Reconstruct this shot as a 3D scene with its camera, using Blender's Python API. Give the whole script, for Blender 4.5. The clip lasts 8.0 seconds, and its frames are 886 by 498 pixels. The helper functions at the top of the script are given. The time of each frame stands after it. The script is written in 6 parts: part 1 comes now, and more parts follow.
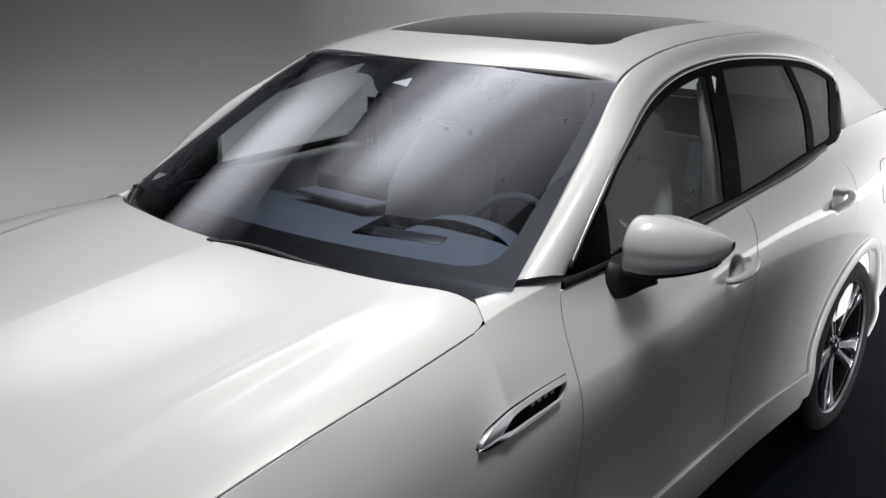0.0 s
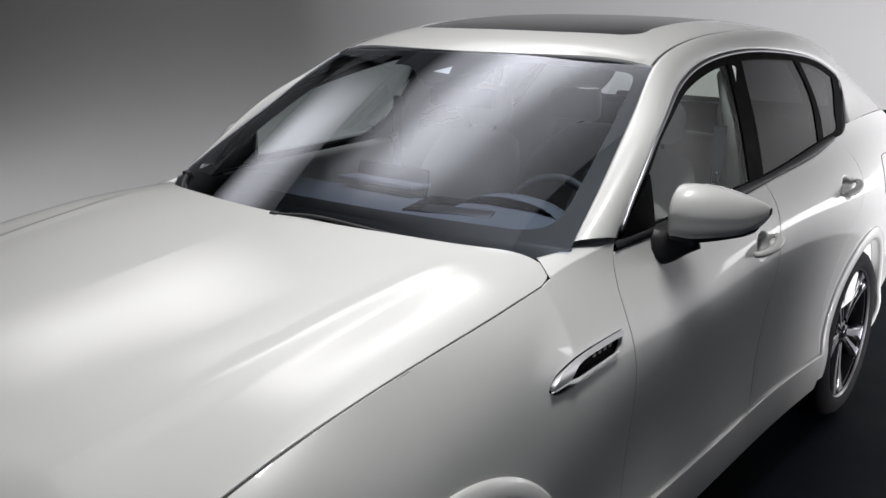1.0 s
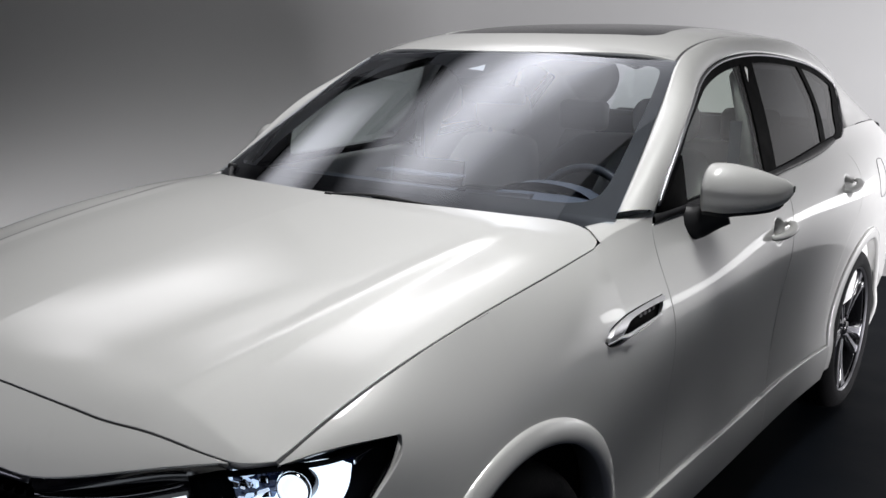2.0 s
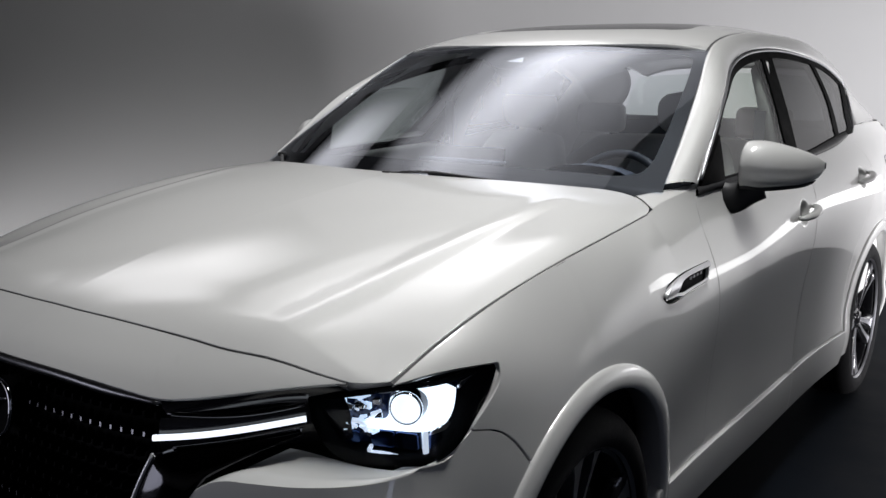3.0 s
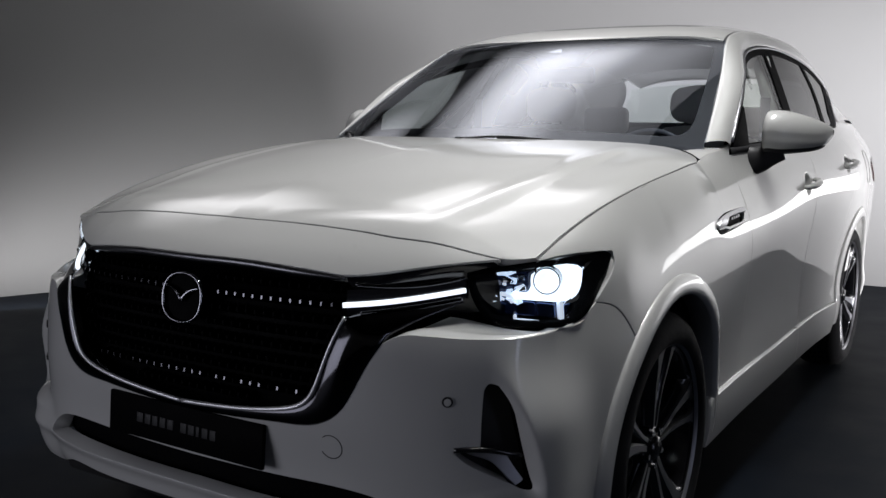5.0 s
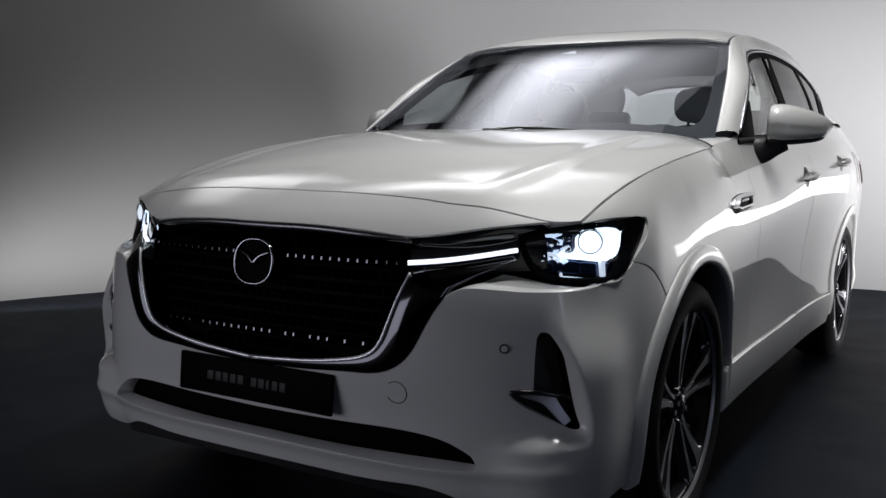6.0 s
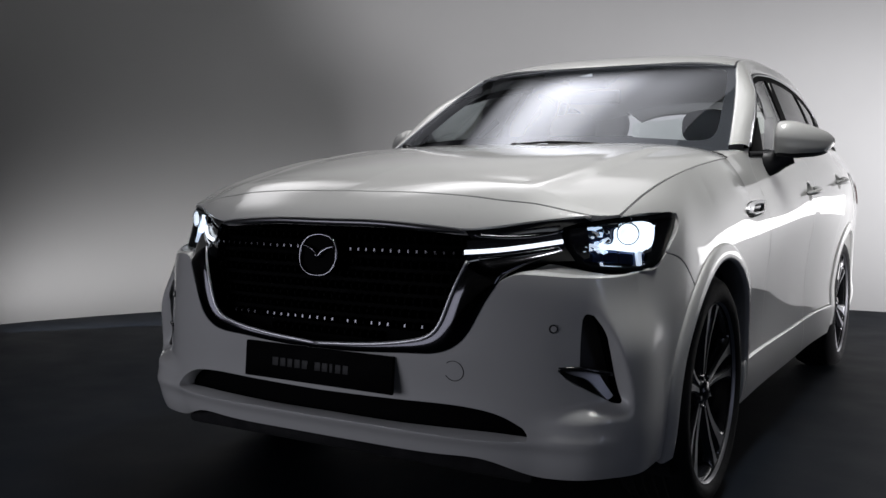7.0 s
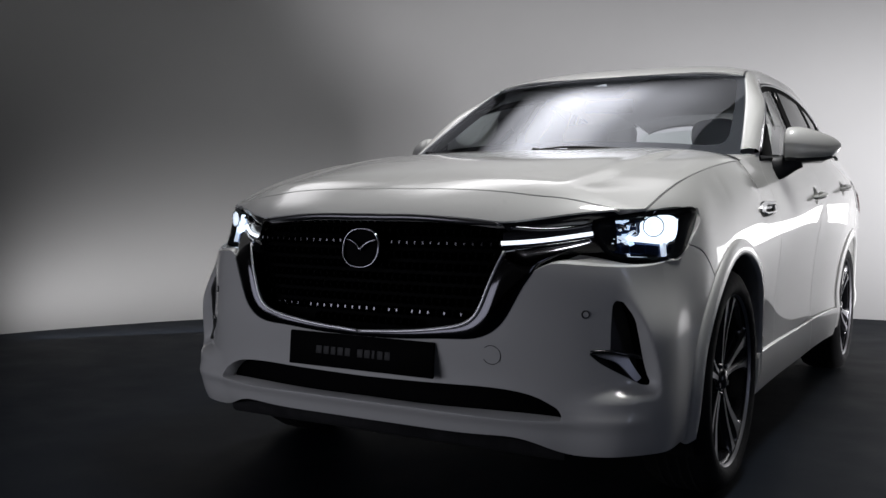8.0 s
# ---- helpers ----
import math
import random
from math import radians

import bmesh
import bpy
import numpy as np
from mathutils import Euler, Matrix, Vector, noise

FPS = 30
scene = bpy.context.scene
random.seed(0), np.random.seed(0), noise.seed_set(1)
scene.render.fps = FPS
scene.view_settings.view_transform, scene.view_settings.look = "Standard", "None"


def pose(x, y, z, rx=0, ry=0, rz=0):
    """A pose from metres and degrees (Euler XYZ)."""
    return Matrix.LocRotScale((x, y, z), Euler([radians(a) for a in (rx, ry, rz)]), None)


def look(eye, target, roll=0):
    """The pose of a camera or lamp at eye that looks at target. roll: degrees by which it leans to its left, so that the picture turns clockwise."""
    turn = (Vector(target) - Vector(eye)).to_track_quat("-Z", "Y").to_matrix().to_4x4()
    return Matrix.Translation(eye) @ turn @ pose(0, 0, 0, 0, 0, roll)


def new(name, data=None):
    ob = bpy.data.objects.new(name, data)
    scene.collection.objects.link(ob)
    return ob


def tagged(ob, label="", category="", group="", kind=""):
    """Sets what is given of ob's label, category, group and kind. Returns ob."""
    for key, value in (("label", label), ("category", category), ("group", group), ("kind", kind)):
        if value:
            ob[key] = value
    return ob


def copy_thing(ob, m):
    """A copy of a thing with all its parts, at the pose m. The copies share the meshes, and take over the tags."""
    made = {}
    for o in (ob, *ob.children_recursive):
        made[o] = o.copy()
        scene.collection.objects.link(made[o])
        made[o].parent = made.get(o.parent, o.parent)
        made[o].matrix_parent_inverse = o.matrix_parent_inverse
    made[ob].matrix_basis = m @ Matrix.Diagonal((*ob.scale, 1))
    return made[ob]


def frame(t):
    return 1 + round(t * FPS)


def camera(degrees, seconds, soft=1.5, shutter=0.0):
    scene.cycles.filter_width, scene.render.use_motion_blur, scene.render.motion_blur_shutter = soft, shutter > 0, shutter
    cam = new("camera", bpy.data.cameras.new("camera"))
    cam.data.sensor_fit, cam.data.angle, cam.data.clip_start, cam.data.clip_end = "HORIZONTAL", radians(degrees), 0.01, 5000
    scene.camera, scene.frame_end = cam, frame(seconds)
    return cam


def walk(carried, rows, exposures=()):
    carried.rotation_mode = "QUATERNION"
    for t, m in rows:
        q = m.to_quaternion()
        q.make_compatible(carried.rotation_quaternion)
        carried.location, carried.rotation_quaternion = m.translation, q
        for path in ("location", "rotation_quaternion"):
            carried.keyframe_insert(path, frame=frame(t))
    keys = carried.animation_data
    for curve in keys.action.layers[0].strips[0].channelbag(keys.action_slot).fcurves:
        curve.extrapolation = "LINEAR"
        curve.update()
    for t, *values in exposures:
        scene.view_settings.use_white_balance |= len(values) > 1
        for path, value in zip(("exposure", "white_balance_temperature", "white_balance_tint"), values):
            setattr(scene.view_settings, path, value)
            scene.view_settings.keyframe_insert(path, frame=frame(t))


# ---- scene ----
cam = camera(50.7, 8.0)
PATH = [
    (0, (1.939, -0.97, 1.878), (0.714, 0.499, 1.293), 0.8),
    (0.5, (1.902, -1.098, 1.817), (0.699, 0.402, 1.27), 0.9),
    (1, (1.878, -1.236, 1.748), (0.686, 0.285, 1.233), 0.7),
    (1.5, (1.859, -1.382, 1.675), (0.688, 0.17, 1.206), 0.9),
    (3, (1.767, -1.776, 1.466), (0.628, -0.172, 1.105), 0.7),
    (3.5, (1.74, -1.919, 1.401), (0.62, -0.295, 1.07), 0.8),
    (4, (1.714, -2.066, 1.338), (0.607, -0.427, 1.044), 0.8),
    (4.5, (1.696, -2.214, 1.277), (0.614, -0.553, 1.008), 0.8),
    (5, (1.685, -2.357, 1.215), (0.627, -0.679, 0.958), 0.8),
    (6.5, (1.647, -2.796, 1.046), (0.632, -1.081, 0.876), 0.8),
    (7, (1.636, -2.939, 0.997), (0.628, -1.216, 0.87), 0.7),
    (7.5, (1.623, -3.051, 0.96), (0.62, -1.324, 0.862), 0.6),
    (8, (1.621, -3.142, 0.927), (0.618, -1.414, 0.842), 0.6),
]
walk(cam, [(t, look(eye, target, roll)) for t, eye, target, roll in PATH])
# World and lights of the dark studio
world = bpy.data.worlds.new("world")
scene.world = world
world.use_nodes = True
world.node_tree.nodes["Background"].inputs["Color"].default_value = (0.55, 0.6, 0.7, 1)
world.node_tree.nodes["Background"].inputs["Strength"].default_value = 0.01


def area(name, eye, target, sx, sy, watts, colour=(1, 1, 1), spread=180):
    data = bpy.data.lights.new(name, "AREA")
    data.shape, data.size, data.size_y, data.energy, data.color = "RECTANGLE", sx, sy, watts, colour
    data.spread = radians(spread)
    ob = new(name, data)
    ob.matrix_world = look(eye, target)
    return ob


# unseen lamps: an added overhead fill beside the car for its bonnet, a lamp out on the car's left that rakes along the
# wall's foot, an upright panel standing before the wall, a long floor lamp behind the car's far side, an upright strip
# ahead of it and an added soft fill for the nose off its right front corner
area("bonnet_fill", (1.26, 0.5, 4.6), (0.45, 0.35, 1.0), 1.4, 0.55, 26, (1.0, 1.0, 1.0), 75)
area("wall_wash", (4.5, 3.7, 0.3), (0.7, 6.02, 1.0), 1.2, 0.6, 262, (1.0, 0.985, 1.02), 106)
area("floor_wash", (-2.73, 2.75, 0.10), (-3.48, 3.27, 0.24), 4.4, 0.10, 22, (1.0, 0.985, 1.005), 136)
area("light_panel", (2.45, 5.55, 0.92), (1.6, 1.5, 0.90), 2.0, 0.32, 3.3, (1.0, 1.0, 1.0), 120)
area("upright_strip", (5.4, -2.2, 1.4), (0.6, -0.2, 0.8), 0.25, 3.0, 2.6, (0.84, 0.92, 1.25), 120)
# added fill that lifts the bumper's front
area("nose_fill", (-1.9, -4.3, 0.85), (0.2, -0.8, 0.5), 2.6, 1.5, 12.5, (0.96, 0.97, 1.12), 120)


# ---- materials ----
def material(name, colour, rough=0.5, metal=0.0, coat=0.0, grain=0.0, grain_size=40.0, bump=0.0, spec=0.5, flake=False):
    m = bpy.data.materials.new(name)
    m.use_nodes = True
    nodes, links = m.node_tree.nodes, m.node_tree.links
    b = nodes["Principled BSDF"]
    b.inputs["Base Color"].default_value = (*colour, 1)
    b.inputs["Roughness"].default_value, b.inputs["Metallic"].default_value = rough, metal
    b.inputs["Specular IOR Level"].default_value = spec
    b.inputs["Coat Weight"].default_value, b.inputs["Coat Roughness"].default_value = coat, 0.03
    if grain or bump:
        coord = nodes.new("ShaderNodeTexCoord")
        fine, broad = nodes.new("ShaderNodeTexNoise"), nodes.new("ShaderNodeTexNoise")
        fine.inputs["Scale"].default_value, broad.inputs["Scale"].default_value = grain_size, grain_size / 12
        fine.inputs["Detail"].default_value = broad.inputs["Detail"].default_value = 5
        for n in (fine, broad):
            links.new(coord.outputs["Object"], n.inputs["Vector"])
        add = nodes.new("ShaderNodeMath")
        add.operation = "ADD"
        links.new(fine.outputs["Fac"], add.inputs[0])
        links.new(broad.outputs["Fac"], add.inputs[1])
        ramp = nodes.new("ShaderNodeMapRange")
        ramp.inputs["From Min"].default_value, ramp.inputs["From Max"].default_value = 0.6, 1.4
        ramp.inputs["To Min"].default_value, ramp.inputs["To Max"].default_value = 1 - grain, 1 + grain
        links.new(add.outputs[0], ramp.inputs["Value"])
        if grain:
            mix = nodes.new("ShaderNodeVectorMath")
            mix.operation = "SCALE"
            mix.inputs[0].default_value = colour
            links.new(ramp.outputs[0], mix.inputs["Scale"])
            links.new(mix.outputs[0], b.inputs["Base Color"])
            r = nodes.new("ShaderNodeMath")
            r.operation, r.use_clamp = "MULTIPLY", True
            r.inputs[1].default_value = rough
            links.new(ramp.outputs[0], r.inputs[0])
            links.new(r.outputs[0], b.inputs["Roughness"])
        if bump:
            bp = nodes.new("ShaderNodeBump")
            bp.inputs["Strength"].default_value, bp.inputs["Distance"].default_value = bump, 0.002
            links.new(fine.outputs["Fac"], bp.inputs["Height"])
            links.new(bp.outputs[0], b.inputs["Normal"])
    return m


def glass_material(name, tint, rough=0.0, coat_tint=1.45, sheen=(1, 1, 1)):
    """Thin automotive glass: a clear tinted sheet with a Fresnel gloss."""
    m = bpy.data.materials.new(name)
    m.use_nodes = True
    nodes, links = m.node_tree.nodes, m.node_tree.links
    nodes.remove(nodes["Principled BSDF"])
    out = nodes["Material Output"]
    clear, gloss, mix, fres = (nodes.new("ShaderNode" + k) for k in ("BsdfTransparent", "BsdfGlossy", "MixShader", "Fresnel"))
    clear.inputs["Color"].default_value = (*tint, 1)
    gloss.inputs["Roughness"].default_value = rough
    gloss.inputs["Color"].default_value = (*sheen, 1)
    fres.inputs["IOR"].default_value = coat_tint
    links.new(fres.outputs[0], mix.inputs[0])
    links.new(clear.outputs[0], mix.inputs[1])
    links.new(gloss.outputs[0], mix.inputs[2])
    links.new(mix.outputs[0], out.inputs["Surface"])
    return m


def glow(name, colour, strength):
    m = bpy.data.materials.new(name)
    m.use_nodes = True
    b = m.node_tree.nodes["Principled BSDF"]
    b.inputs["Base Color"].default_value = (*colour, 1)
    b.inputs["Emission Color"].default_value = (*colour, 1)
    b.inputs["Emission Strength"].default_value = strength
    return m


def pearl(name):
    """Pearl white paint: flakes of slightly differing tilt under a clear coat."""
    m = material(name, (0.62, 0.62, 0.605), 0.46, 0.08, 1.0)
    m.node_tree.nodes["Principled BSDF"].inputs["Coat Roughness"].default_value = 0.018
    m.node_tree.nodes["Principled BSDF"].inputs["Coat IOR"].default_value = 1.37
    m.node_tree.nodes["Principled BSDF"].inputs["Specular IOR Level"].default_value = 0.25
    nodes, links = m.node_tree.nodes, m.node_tree.links
    coord, flakes, bp = nodes.new("ShaderNodeTexCoord"), nodes.new("ShaderNodeTexVoronoi"), nodes.new("ShaderNodeBump")
    flakes.inputs["Scale"].default_value = 900
    bp.inputs["Strength"].default_value, bp.inputs["Distance"].default_value = 0.04, 0.0004
    links.new(coord.outputs["Object"], flakes.inputs["Vector"])
    links.new(flakes.outputs["Distance"], bp.inputs["Height"])
    links.new(bp.outputs[0], nodes["Principled BSDF"].inputs["Normal"])
    return m


PAINT = pearl("pearl_white_paint")
GLOSS_BLACK = material("gloss_black_trim", (0.006, 0.006, 0.008), 0.15, 0, 0.0)
MATT_BLACK = material("matt_black_plastic", (0.015, 0.015, 0.017), 0.55, 0, 0, 0.2, 300, 0.15)
SHADOW_BLACK = material("black_underbody_and_groove_shade", (0.004, 0.004, 0.005), 0.9, 0, 0, 0.2, 20)
FIN_BLACK = material("black_grille_plastic", (0.0016, 0.0016, 0.002), 0.6, 0, 0, 0.2, 200, 0, 0.03)
CHROME = material("chrome", (0.75, 0.75, 0.78), 0.06, 1.0)
SATIN = material("satin_chrome", (0.72, 0.72, 0.75), 0.26, 1.0)
SATIN_DARK = material("satin_dark_metal", (0.16, 0.16, 0.17), 0.32, 1.0)
SATIN_GREY = material("satin_grey_metal", (0.36, 0.36, 0.38), 0.38, 1.0)
BOWL = material("blue_black_bowl", (0.008, 0.014, 0.040), 0.15, 0.3, 0.5)
DARK_CHROME = material("dark_chrome", (0.055, 0.055, 0.062), 0.1, 1.0, 0.3)
ALLOY = material("machined_alloy", (0.30, 0.30, 0.32), 0.42, 1.0, 0.3, 0.1, 400)
WHEEL_BLACK = material("black_painted_alloy", (0.012, 0.012, 0.014), 0.22, 0.2, 0.6)
TAIL_RED = material("dark_red_lens", (0.03, 0.005, 0.005), 0.1, 0, 0.6)
RUBBER = material("tyre_rubber", (0.012, 0.012, 0.013), 0.75, 0, 0, 0.25, 120, 0.3, 0.1)
FRIT = material("ceramic_band", (0.012, 0.012, 0.013), 0.6)
WINDSCREEN = glass_material("windscreen_glass", (0.90, 0.94, 1.0), 0.0, 1.68, (0.92, 0.95, 1.03))
SIDE_GLASS = glass_material("side_glass", (0.78, 0.83, 0.79), 0.0, 1.17)
PRIVACY = glass_material("privacy_glass", (0.05, 0.05, 0.055), 0.0, 1.25)
LENS = glass_material("lamp_lens", (0.94, 0.95, 0.97), 0.0, 1.25)
FLOOR = material("dark_studio_floor", (0.0040, 0.0064, 0.0108), 0.6, 0, 0, 0.15, 3.0, 0.05, 0.07)
WALL = material("painted_studio_wall", (0.27, 0.27, 0.268), 0.7, 0, 0, 0.03, 2.0, 0.04)
CEILING = material("black_studio_ceiling", (0.01, 0.01, 0.011), 0.9, 0, 0, 0.1, 2.0)
LED = glow("led_white", (0.74, 0.87, 1.0), 1.7)
LED_LENS = glow("led_lens", (0.85, 0.93, 1.0), 1.1)
STROKE_FACET_GLOW = glow("stroke_facet_glow", (0.75, 0.85, 1.0), 0.65)
BLUE_CHROME = material("blue_dark_chrome", (0.05, 0.09, 0.22), 0.12, 1.0, 0.3)
FACET_GLOW = glow("facet_glow", (0.62, 0.78, 1.0), 0.9)
EMBLEM = material("dark_mirror_chrome", (0.34, 0.34, 0.37), 0.08, 1.0)
FIN_GLINT = material("fin_tip_glint", (0.15, 0.15, 0.165), 0.22, 1.0)
BRIGHT = material("brushed_bright_metal", (0.85, 0.85, 0.87), 0.42, 0.75)
LED_BAR = glow("led_bar", (0.84, 0.91, 1.0), 1.4)
LEATHER = material("pale_leather", (0.74, 0.73, 0.71), 0.45, 0, 0, 0.06, 150, 0.2)
DASH = material("blue_grey_soft_dash", (0.13, 0.145, 0.175), 0.6, 0, 0, 0.15, 250, 0.2)
STEER = material("dark_leather", (0.055, 0.06, 0.07), 0.5, 0, 0, 0.1, 250, 0.2)
CLOTH = material("pale_headliner", (0.70, 0.70, 0.69), 0.85, 0, 0, 0.06, 400, 0.2)


def softbox_material(name, strength, stops, flat):
    """Diffusing cloth over lamps: its brightness runs over the width by the stops and fades to the two ends."""
    m = bpy.data.materials.new(name)
    m.use_nodes = True
    nodes, links = m.node_tree.nodes, m.node_tree.links
    nodes.remove(nodes["Principled BSDF"])
    coord, split, ramp, emit = (nodes.new("ShaderNode" + k) for k in ("TexCoord", "SeparateXYZ", "ValToRGB", "Emission"))
    links.new(coord.outputs["Generated"], split.inputs[0])
    links.new(split.outputs["X"], ramp.inputs[0])
    links.new(ramp.outputs[0], emit.inputs["Strength"])
    ramp.color_ramp.interpolation = "EASE"
    ramp.color_ramp.elements[0].position, ramp.color_ramp.elements[1].position = 0.0, 1.0
    for pos, v in stops[1:-1]:
        ramp.color_ramp.elements.new(pos)
    for e, (pos, v) in zip(ramp.color_ramp.elements, stops):
        e.position, e.color = pos, (v, v, v, 1)
    gain = nodes.new("ShaderNodeMath")
    gain.operation = "MULTIPLY"
    gain.inputs[1].default_value = strength
    # soft at the two short ends
    ends = nodes.new("ShaderNodeMapRange")
    ends.interpolation_type = "SMOOTHSTEP"
    off = nodes.new("ShaderNodeMath")
    off.operation = "SUBTRACT"
    off.inputs[1].default_value = 0.5
    size = nodes.new("ShaderNodeMath")
    size.operation = "ABSOLUTE"
    links.new(split.outputs["Y"], off.inputs[0])
    links.new(off.outputs[0], size.inputs[0])
    links.new(size.outputs[0], ends.inputs["Value"])
    ends.inputs["From Min"].default_value, ends.inputs["From Max"].default_value = flat, 0.5
    ends.inputs["To Min"].default_value, ends.inputs["To Max"].default_value = 1.0, 0.0
    both = nodes.new("ShaderNodeMath")
    both.operation = "MULTIPLY"
    links.new(ramp.outputs[0], both.inputs[0])
    links.new(ends.outputs[0], both.inputs[1])
    links.new(both.outputs[0], gain.inputs[0])
    links.new(gain.outputs[0], emit.inputs["Strength"])
    emit.inputs["Color"].default_value = (1.0, 0.985, 1.005, 1)
    links.new(emit.outputs[0], nodes["Material Output"].inputs["Surface"])
    return m


SOFTBOX = softbox_material("softbox_cloth", 5.7, ((0.0, 0.0), (0.14, 0.25), (0.33, 0.85), (0.46, 0.70), (0.66, 0.27), (1.0, 0.09)), 0.26)
SOFTBOX_EVEN = softbox_material("even_softbox_cloth", 2.6, ((0.0, 0.05), (0.35, 1.0), (0.5, 0.95), (0.85, 0.15), (1.0, 0.0)), 0.12)

# ---- mesh helpers ----


def spline(xs, ys):
    """Natural cubic through (xs, ys); straight beyond its ends."""
    x, y = np.array(xs, float), np.array(ys, float)
    n, h = len(x), np.diff(np.array(xs, float))
    a, r = np.eye(n), np.zeros((n,) + y.shape[1:])
    for i in range(1, n - 1):
        a[i, i - 1:i + 2] = h[i - 1], 2 * (h[i - 1] + h[i]), h[i]
        r[i] = 6 * ((y[i + 1] - y[i]) / h[i] - (y[i] - y[i - 1]) / h[i - 1])
    m = np.linalg.solve(a, r)

    def value(q):
        q = np.asarray(q, float)
        c = np.clip(q, x[0], x[-1])
        i = np.clip(np.searchsorted(x, c) - 1, 0, n - 2)
        ex = (...,) + (None,) * (y.ndim - 1)
        hi, u, v = h[i][ex], (x[i + 1] - c)[ex], (c - x[i])[ex]
        p = m[i] * u ** 3 / (6 * hi) + m[i + 1] * v ** 3 / (6 * hi) + (y[i] / hi - m[i] * hi / 6) * u + (y[i + 1] / hi - m[i + 1] * hi / 6) * v
        d0 = (y[1] - y[0]) / h[0] - h[0] * (2 * m[0] + m[1]) / 6
        d1 = (y[-1] - y[-2]) / h[-1] + h[-1] * (m[-2] + 2 * m[-1]) / 6
        return p + d0 * np.minimum(q - x[0], 0)[ex] + d1 * np.maximum(q - x[-1], 0)[ex]
    return value


def curve(points, n=24):
    """n + 1 points on a smooth curve through the given ones, evenly spread."""
    p = np.array(points, float)
    if len(p) == 2:
        return p[0] + np.linspace(0, 1, n + 1)[:, None] * (p[1] - p[0])
    t = np.concatenate([[0], np.cumsum(np.linalg.norm(np.diff(p, axis=0), axis=1))])
    return spline(t, p)(np.linspace(0, t[-1], n + 1))


def loop(*curves):
    """One closed outline out of curves that follow one another."""
    out = []
    for c in curves:
        for q in c:
            if not out or np.linalg.norm(np.array(q) - out[-1]) > 1e-4:
                out.append(np.array(q, float))
    if np.linalg.norm(out[0] - out[-1]) < 1e-4:
        out.pop()
    return np.array(out)


def inside(pts, poly):
    x, y, r = pts[:, 0], pts[:, 1], np.zeros(len(pts), bool)
    for (x0, y0), (x1, y1) in zip(poly, np.roll(poly, -1, 0)):
        if y0 != y1:
            r ^= ((y0 > y) != (y1 > y)) & (x < (x1 - x0) * (y - y0) / (y1 - y0) + x0)
    return r


def near(pts, poly, d):
    r = np.zeros(len(pts), bool)
    for a, b in zip(poly, np.roll(poly, -1, 0)):
        e = b - a
        u = np.clip(((pts - a) @ e) / max(e @ e, 1e-12), 0, 1)
        r |= np.linalg.norm(pts - a - u[:, None] * e, axis=1) < d
    return r


def shrink(poly, d):
    """The outline moved inwards by d."""
    e = np.roll(poly, -1, 0) - np.roll(poly, 1, 0)
    n = np.stack([-e[:, 1], e[:, 0]], 1) / np.maximum(np.linalg.norm(e, axis=1), 1e-9)[:, None]
    area2 = np.sum(poly[:, 0] * np.roll(poly[:, 1], -1) - np.roll(poly[:, 0], -1) * poly[:, 1])
    return poly + n * d * (1 if area2 > 0 else -1)


def link_mesh(name, verts, faces, mat, parent=None, label="", smooth=True, normals=None):
    me = bpy.data.meshes.new(name)
    me.from_pydata([tuple(v) for v in verts], [], [tuple(f) for f in faces])
    me.materials.append(mat)
    me.update()
    me.polygons.foreach_set("use_smooth", [smooth] * len(me.polygons))
    if normals is not None:
        me.normals_split_custom_set([tuple(normals[l.vertex_index]) for l in me.loops])
    ob = new(name, me)
    ob.parent = parent
    if label:
        tagged(ob, label)
    return ob


def part(name, bm, mat, parent, label="", smooth=True, sharp=35):
    me = bpy.data.meshes.new(name)
    if smooth:
        for f in bm.faces:
            f.smooth = True
        for e in bm.edges:
            if len(e.link_faces) == 2 and e.calc_face_angle(0) > radians(sharp):
                e.smooth = False
    bm.to_mesh(me)
    bm.free()
    me.materials.append(mat)
    ob = new(name, me)
    ob.parent = parent
    if label:
        tagged(ob, label)
    return ob


